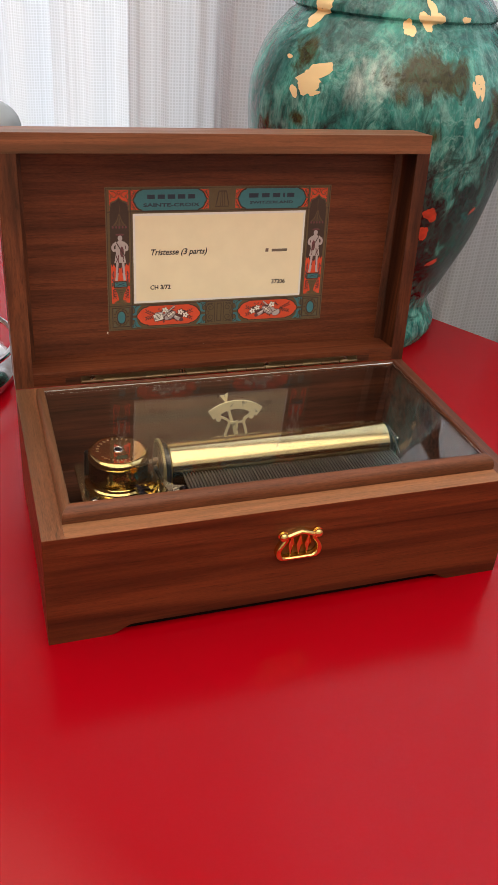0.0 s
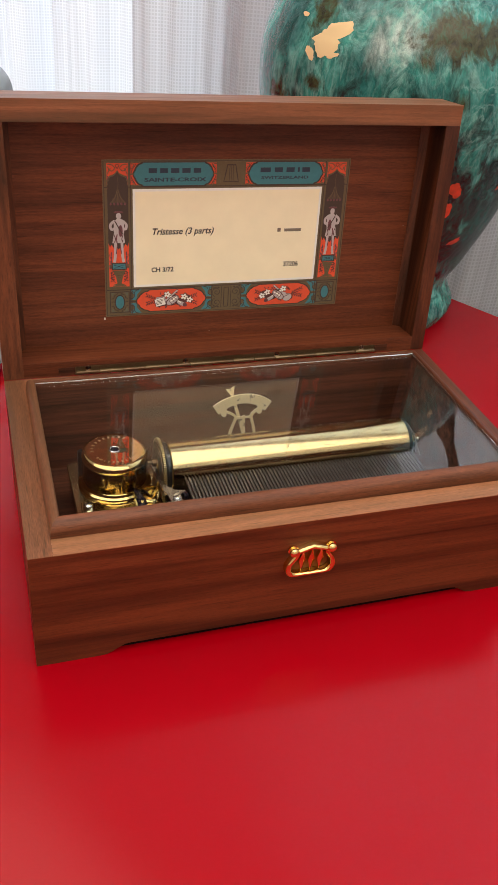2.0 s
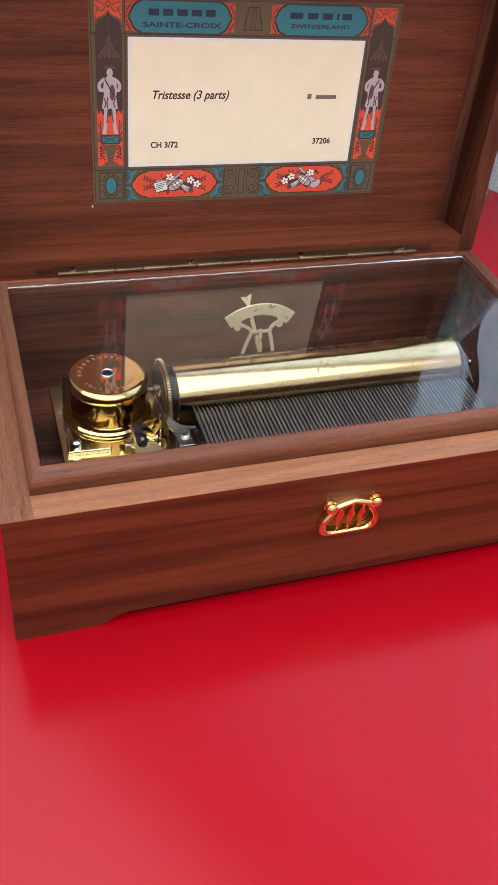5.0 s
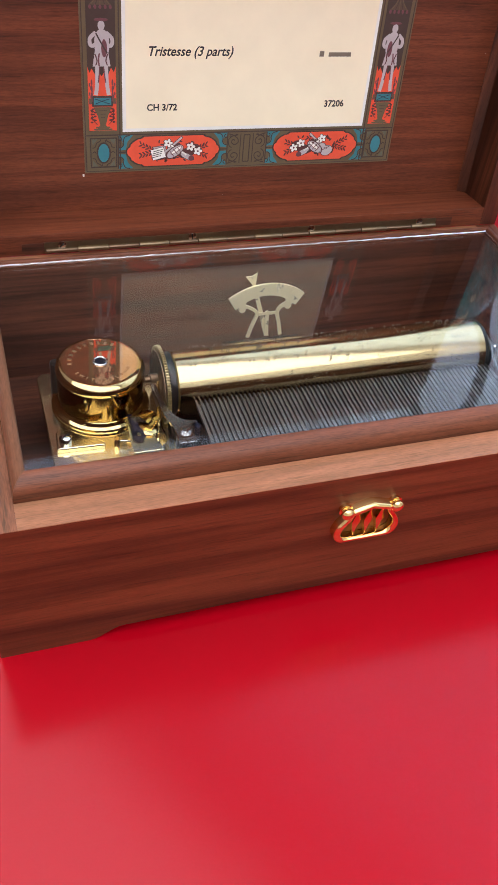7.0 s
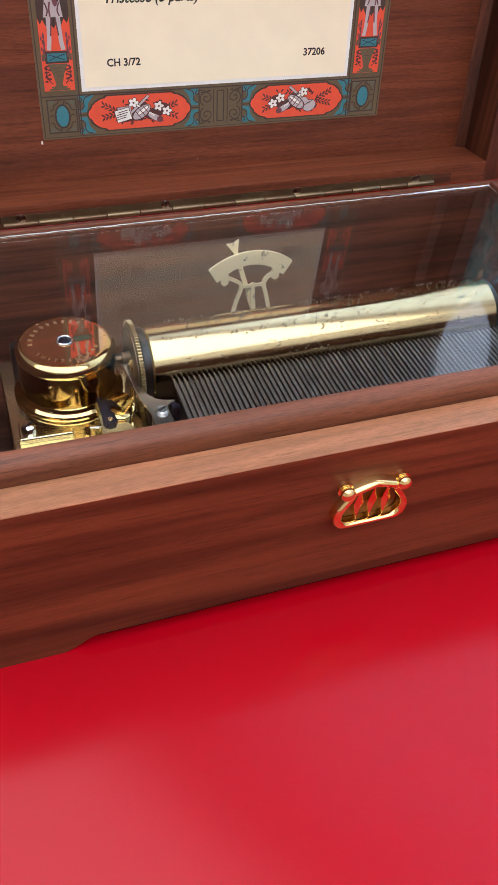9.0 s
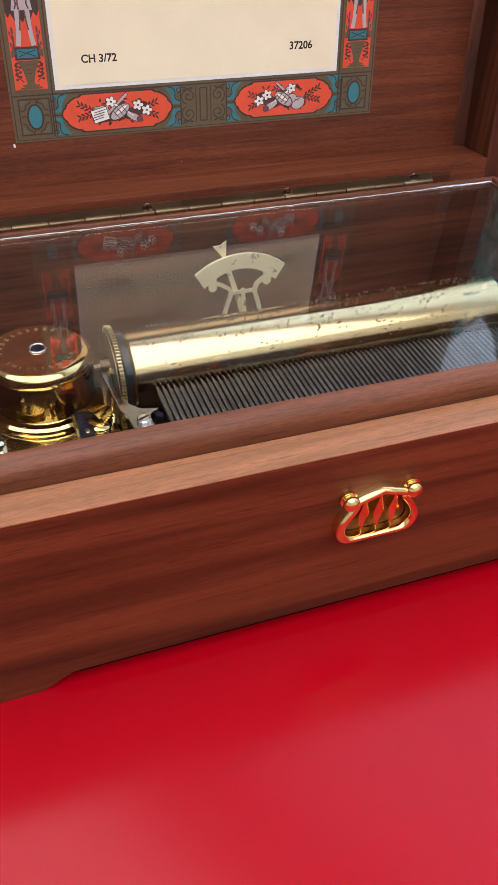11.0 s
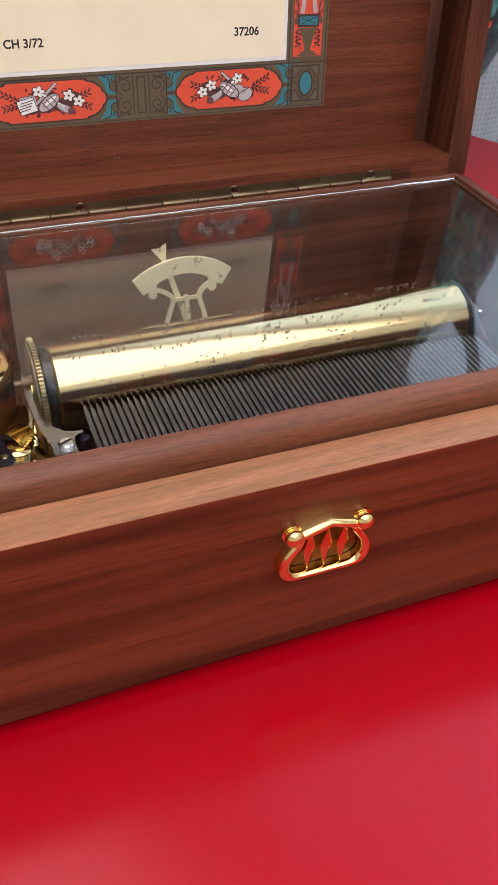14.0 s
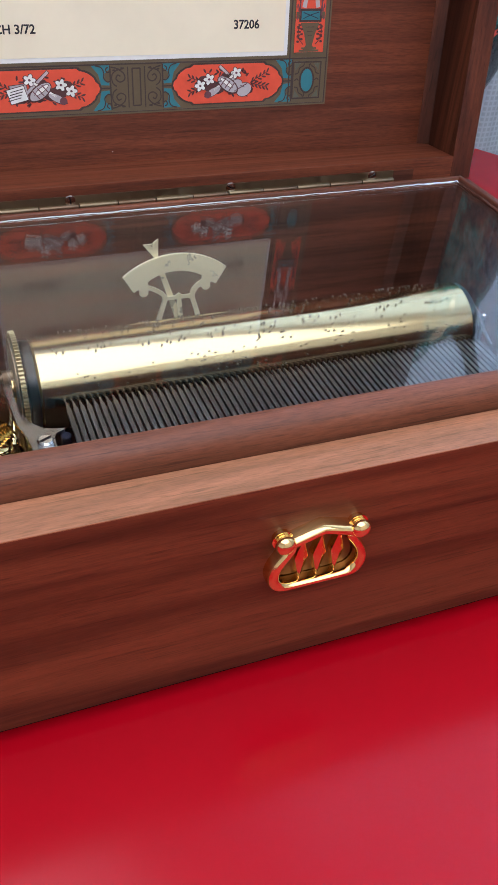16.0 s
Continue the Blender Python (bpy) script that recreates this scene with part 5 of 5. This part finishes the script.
# end bearing at the far end of the cylinder
part("bearing_bracket", join(block(0.2268, 0.2292, CY - 0.008, CY + 0.008, BED - 0.003, CZ + 0.006, 0.0012), block(0.2268, 0.2345, CY - 0.008, CY + 0.008, BED - 0.003, BED - 0.001, 0.0004)), STEEL, mv, "steel end bearing bracket")
part("damper_spring", tube([(0.2256, 0.0800, 0.0620), (0.2262, 0.0720, 0.0590), (0.2252, 0.0640, 0.0556), (0.2242, 0.0580, 0.0546)], [0.0003, 0.0005, 0.0005, 0.0003], 10), COMB, mv, "", True)

# comb of seventy-two teeth
TIP_Y, TEETH, PITCH, TX = 0.0624, 72, 0.001872, 0.0868
comb = part("comb", block(TX - 0.0012, TX + PITCH * 71 + 0.0012, 0.0265, 0.0365, 0.0527, 0.0558, 0.0004), COMB, mv, "grey steel comb plate")
bm = bmesh.new()
hw = PITCH * 0.33
sec = [(0.0366, hw), (0.0586, hw), (0.0600, hw * 0.45), (TIP_Y, hw * 0.32)]
rows = []
for y, w in sec:
    zt = 0.0558 - (0.0004 if y > 0.06 else 0)
    rows.append([bm.verts.new(p) for p in ((-w, y, zt - 0.0011), (w, y, zt - 0.0011), (w, y, zt), (-w, y, zt))])
for a, b in zip(rows, rows[1:]):
    for i in range(4):
        bm.faces.new((a[i], a[(i + 1) % 4], b[(i + 1) % 4], b[i]))
bm.faces.new(rows[0][::-1])
bm.faces.new(rows[-1])
tooth = part("tooth", bm, COMB, comb)
tooth.location.x = TX
for k in range(1, TEETH):
    t2 = new("tooth", tooth.data)
    t2.parent = comb
    t2.location.x = TX + PITCH * k
part("comb_base", block(TX - 0.002, TX + PITCH * 71 + 0.002, 0.0265, 0.0372, BED - 0.003, 0.0525, 0.0003), DARK_BED, mv)
for x in (0.095, 0.125, 0.155, 0.185, 0.2125):
    screw("comb_screw", mv, (x, 0.0312, 0.0558), 0.0026, 0.0014, 17)

# steel stop lever in front of the wheel
part("stop_lever", prism([(0.0712, 0.0806), (0.0730, 0.0804), (0.0734, 0.0676), (0.0740, 0.0610), (0.0748, 0.0572), (0.0757, 0.0552), (0.0771, 0.0528), (0.0786, 0.0512), (0.0812, 0.0506), (0.0842, 0.0503), (0.0840, 0.0494), (0.0812, 0.0485), (0.0806, 0.0466), (0.0808, 0.0440), (0.0814, 0.0386), (0.0744, 0.0386), (0.0746, 0.0440), (0.0740, 0.0488), (0.0728, 0.0530), (0.0721, 0.0560), (0.0717, 0.0656), (0.0712, 0.0720)], 0.0552, 0.0562, 0.0003), LEVER, mv, "polished steel stop lever")
screw("lever_screw", mv, (0.0783, 0.0450, 0.0562), 0.0022, 0.0013, 25, CHROME)
part("lever_post", lathe([(0.003, BED), (0.003, 0.0551)], (0.0780, 0.0452, 0), 20), BLACK, mv, "", True)
part("lever_pin", lathe([(0.0014, 0.0450), (0.0014, 0.0547), (0.0011, 0.0550)], (0.0841, 0.0486, 0), 24), BLUED, mv, "", True)

# tune indicator behind the cylinder
IX, IZ, IY = 0.1353, 0.0417, 0.1205
INDM = Matrix(((1.05, 0, 0, IX), (0, 0, -1, IY), (0, 1.05, 0, IZ), (0, 0, 0, 1)))


def arc(r, cz, half, steps, back=False):
    """Points of an arc about the upright, from left to right or back."""
    run = [radians(90 + half - 2 * half * k / steps) for k in range(steps + 1)]
    return [(r * math.cos(a), cz + r * math.sin(a)) for a in (run[::-1] if back else run)]


def side_curl(sx):
    """The end of the sector: a straight cut, a notch and a rounded drop."""
    drop = [(0.0106 + 0.0016 * math.cos(radians(a)), 0.0117 + 0.0016 * math.sin(radians(a))) for a in (20, -20, -60, -95, -130, -165)]
    return [(sx * x, z) for x, z in [(0.0140, 0.0120), (0.0126, 0.0130), (0.0120, 0.0128)] + drop + [(0.0092, 0.0126)]]


RIM_R = 0.0266
pts = arc(RIM_R, -0.0022, 40.8, 22) + side_curl(1) + arc(0.0166, 0.0018, 34.0, 16, True) + side_curl(-1)[::-1]
ind = part("tune_indicator", prism(pts, -0.0005, 0.0005, 0, INDM), INDICATOR, mv, "pale brass three-tune indicator")
for sx in (-1, 1):
    spine = flowing([(0.0098, 0.0134), (0.0078, 0.0124), (0.0056, 0.0106), (0.0047, 0.0086), (0.0052, 0.0062), (0.0064, 0.0022), (0.0078, -0.0040)], 4)
    wide = []
    for k, p in enumerate(spine):
        q0, q1 = Vector(spine[max(k - 1, 0)]), Vector(spine[min(k + 1, len(spine) - 1)])
        side = (q1 - q0).normalized().orthogonal() * 0.0008
        wide.append((Vector(p) + side, Vector(p) - side))
    edge = [tuple(a) for a, _ in wide] + [tuple(b) for _, b in wide[::-1]]
    part("indicator_arm", prism([(sx * x + 0.0013 * min(1, max(0, (0.0142 - z) / 0.005)), z) for x, z in edge], -0.00045, 0.00045, 0, INDM), INDICATOR, ind)
part("indicator_bridge", prism([(-0.0032, 0.0092), (-0.0034, 0.0078), (0.0060, 0.0078), (0.0058, 0.0092), (0.0026, 0.0090), (0.0013, 0.0100), (0.0000, 0.0090)], -0.0004, 0.0004, 0, INDM), INDICATOR, ind)
part("indicator_stem", prism([(0.0006, 0.0080), (0.0014, -0.0040), (0.0034, -0.0040), (0.0021, 0.0080)], -0.0004, 0.0004, 0, INDM), INDICATOR, ind)
NEEDLE = INDM @ pose(0.0015, 0, -0.0016, 0, 0, 18)
part("indicator_needle", prism([(-0.0011, -0.003), (0.0011, -0.003), (0.0009, 0.0180), (0.0003, 0.0235), (0.0026, 0.0302), (0, 0.0294), (-0.0026, 0.0302), (-0.0003, 0.0235), (-0.0009, 0.0180)], 0, 0.0006, 0, NEEDLE), INDICATOR, ind, "steel indicator needle")
for k, a in enumerate((118, 90, 62)):
    for j in range(k + 1):
        c = radians(a - 1.8 * (j - k / 2))
        part("tune_mark", moved(block(-0.0011, 0.0011, -0.00018, 0.00018, 0.0005, 0.00062), INDM @ pose(0.0228 * math.cos(c), 0.0228 * math.sin(c) - 0.001, 0, 0, 0, math.degrees(c))), INDICATOR, ind)

# ---- patinated vase behind the box ----
PROFILE = [(0.0, 0.071), (0.004, 0.0745), (0.012, 0.0775), (0.020, 0.0762), (0.027, 0.068), (0.031, 0.0632), (0.036, 0.0655), (0.043, 0.071), (0.055, 0.0765), (0.069, 0.0822), (0.085, 0.089), (0.101, 0.0945), (0.125, 0.1005), (0.150, 0.1055), (0.175, 0.1095), (0.195, 0.1108), (0.210, 0.1100), (0.226, 0.1060), (0.238, 0.1008), (0.247, 0.0955), (0.256, 0.0885), (0.262, 0.0825), (0.2645, 0.0790), (0.2660, 0.0782), (0.2680, 0.0805), (0.2715, 0.0800), (0.2760, 0.0762), (0.288, 0.0655), (0.300, 0.0590), (0.318, 0.0575), (0.330, 0.0630), (0.338, 0.0720), (0.3405, 0.0740)]


vase = thing("vase", "large verdigris green vase with flaked gold leaf", "vase")
vase.matrix_world = Matrix.Translation((0.3349, 0.3724, 0)) @ Matrix.Diagonal((1.051, 1.051, 1.031, 1)) @ Matrix.Translation((-VX, -VY, 0))
turned = []
for (z0, r0), (z1, r1) in zip(PROFILE, PROFILE[1:]):
    steps = max(1, int((z1 - z0) / 0.004))
    turned += [(r0 + (r1 - r0) * k / steps, z0 + (z1 - z0) * k / steps) for k in range(steps)]
for _ in range(3):
    turned = [turned[0]] + [b if 0.259 < b[1] < 0.277 else ((a[0] + 2 * b[0] + c[0]) / 4, b[1]) for a, b, c in zip(turned, turned[1:], turned[2:])] + [turned[-1]]


def vase_r(z, line=tuple(turned)):
    for (r0, z0), (r1, z1) in zip(line, line[1:]):
        if z0 <= z <= z1:
            return r0 + (r1 - r0) * (z - z0) / (z1 - z0)
    return line[-1][0]


turned += [(0.0735, 0.3410), (0.069, 0.339), (0.058, 0.325), (0.054, 0.31), (0.05, 0.29)]
part("body", lathe(turned, (VX, VY, 0), 160), VASE, vase, "", True)
# unseen form, shaped for the dark strip reflected in the glass cover
side = Vector((math.cos(radians(-23.5)), math.sin(radians(-23.5)), 0))
sweep = flowing([(0.090, 0.238), (0.0935, 0.252), (0.0985, 0.268), (0.1055, 0.284), (0.1140, 0.303), (0.1195, 0.320), (0.1220, 0.342), (0.1225, 0.370), (0.1140, 0.396), (0.0980, 0.408), (0.0780, 0.396), (0.0660, 0.368), (0.0590, 0.322)])
taper = [0.0150 - 0.0098 * min(1, max(0, (z - 0.250) / 0.042)) if i < len(sweep) * 0.6 else 0.0052 for i, (r, z) in enumerate(sweep)]
part("handle", tube([Vector((VX, VY, z)) + side * r for r, z in sweep], taper, 14), HANDLE, vase, "dark bronze scroll handle", True)
rng = random.Random(23)


def flake(theta, z, wid, high, material, ragged=0.35, tilt=0.0):
    """A torn patch of leaf that follows the vase's surface."""
    bm = bmesh.new()
    n, rings = 40, 6
    ph = [rng.uniform(0, 6.28) for _ in range(6)]
    mids = bm.verts.new((0, 0, 0))
    rows = []
    for q in range(1, rings + 1):
        row = []
        for i in range(n):
            a = 2 * math.pi * i / n
            e = 1 + ragged * min(1, wid / 0.012) * (0.6 * math.sin(2 * a + ph[0]) + 0.35 * math.sin(3 * a + ph[1]) + 0.16 * math.sin(5 * a + ph[2]) + 0.12 * math.sin(9 * a + ph[3]) + 0.1 * math.sin(14 * a + ph[4]))
            u, v = e * q / rings * wid / 2 * math.cos(a), e * q / rings * high / 2 * math.sin(a)
            row.append(bm.verts.new((u * math.cos(tilt) - v * math.sin(tilt), 0, u * math.sin(tilt) + v * math.cos(tilt))))
        rows.append(row)
    for i in range(n):
        bm.faces.new((mids, rows[0][i], rows[0][(i + 1) % n]))
    for a, b in zip(rows, rows[1:]):
        for i in range(n):
            bm.faces.new((a[i], b[i], b[(i + 1) % n], a[(i + 1) % n]))
    for v in bm.verts:
        zz = z + v.co.z
        r = vase_r(zz) + 0.00035
        a = radians(theta) + v.co.x / r
        v.co = (VX + r * math.cos(a), VY + r * math.sin(a), zz)
    part("gold_leaf" if material == LEAF else "red_flake", bm, material, vase, "" if material == LEAF else "vermilion paint flake", True)


for th, z, w, h, tl in ((-146.5, 0.2245, 0.028, 0.0165, 0.25), (-153.5, 0.2135, 0.006, 0.010, 0.6), (-144, 0.2150, 0.009, 0.0036, 0.1), (-161.5, 0.2352, 0.0058, 0.0032, 0), (-158, 0.2672, 0.020, 0.016, 0.4), (-109, 0.2625, 0.009, 0.010, -0.7), (-100.5, 0.2675, 0.009, 0.012, 0.5), (-95.5, 0.2695, 0.010, 0.011, -0.5), (-97.5, 0.2765, 0.005, 0.011, 0.5), (-77.5, 0.2695, 0.007, 0.005, 0), (-76, 0.2325, 0.009, 0.008, 0.2), (-77.5, 0.2262, 0.0055, 0.010, 0.3), (-74.8, 0.2248, 0.0045, 0.010, -0.2), (-79.5, 0.2290, 0.003, 0.006, 0.2), (-77, 0.2044, 0.006, 0.0065, 0.3)):
    flake(th, z, w, h, LEAF, 0.5, tl)
for th, z, w, h, tl in ((-88, 0.1345, 0.012, 0.011, 0.2), (-89, 0.1185, 0.009, 0.014, 0.1), (-76, 0.0890, 0.014, 0.004, 0.4), (-62, 0.1330, 0.010, 0.003, 0.5)):
    flake(th, z, w, h, LEAF_RED, 0.4, tl)

# ---- chrome ornament beside the box ----
GXC, GYC = -0.060, 0.310
orn = thing("ornament", "chrome ornament with curved stem and small smoky globe", "ornament")
part("base", lathe([(0.058, 0), (0.066, 0.003), (0.068, 0.010), (0.064, 0.017), (0.052, 0.023), (0.030, 0.028), (0.010, 0.032)], (GXC, GYC, 0), 72), CHROME, orn, "round chrome base", True)
part("rim", tube([(GXC + 0.0685 * math.cos(2 * math.pi * k / 64), GYC + 0.0685 * math.sin(2 * math.pi * k / 64), 0.033) for k in range(64)], 0.0022, 8, True), CHROME, orn, "thin chrome rim", True)
part("stem", tube([(GXC, GYC, 0.029), (GXC, GYC, 0.060), (GXC + 0.006, GYC, 0.095), (GXC + 0.024, GYC + 0.001, 0.132), (GXC + 0.048, GYC + 0.002, 0.162), (GXC + 0.060, GYC + 0.002, 0.178)], [0.007, 0.005, 0.0045, 0.004, 0.0035, 0.003], 16), CHROME, orn, "curved chrome stem", True)
SMOKE = mat("smoky_glass", (0.32, 0.38, 0.43), 0.25, 0.0)
bm = bmesh.new()
bmesh.ops.create_uvsphere(bm, u_segments=40, v_segments=24, radius=0.0185, matrix=Matrix.Translation((GXC + 0.0670, GYC + 0.002, 0.1924)))
part("globe", bm, SMOKE, orn, "smoky blue-grey globe", True)
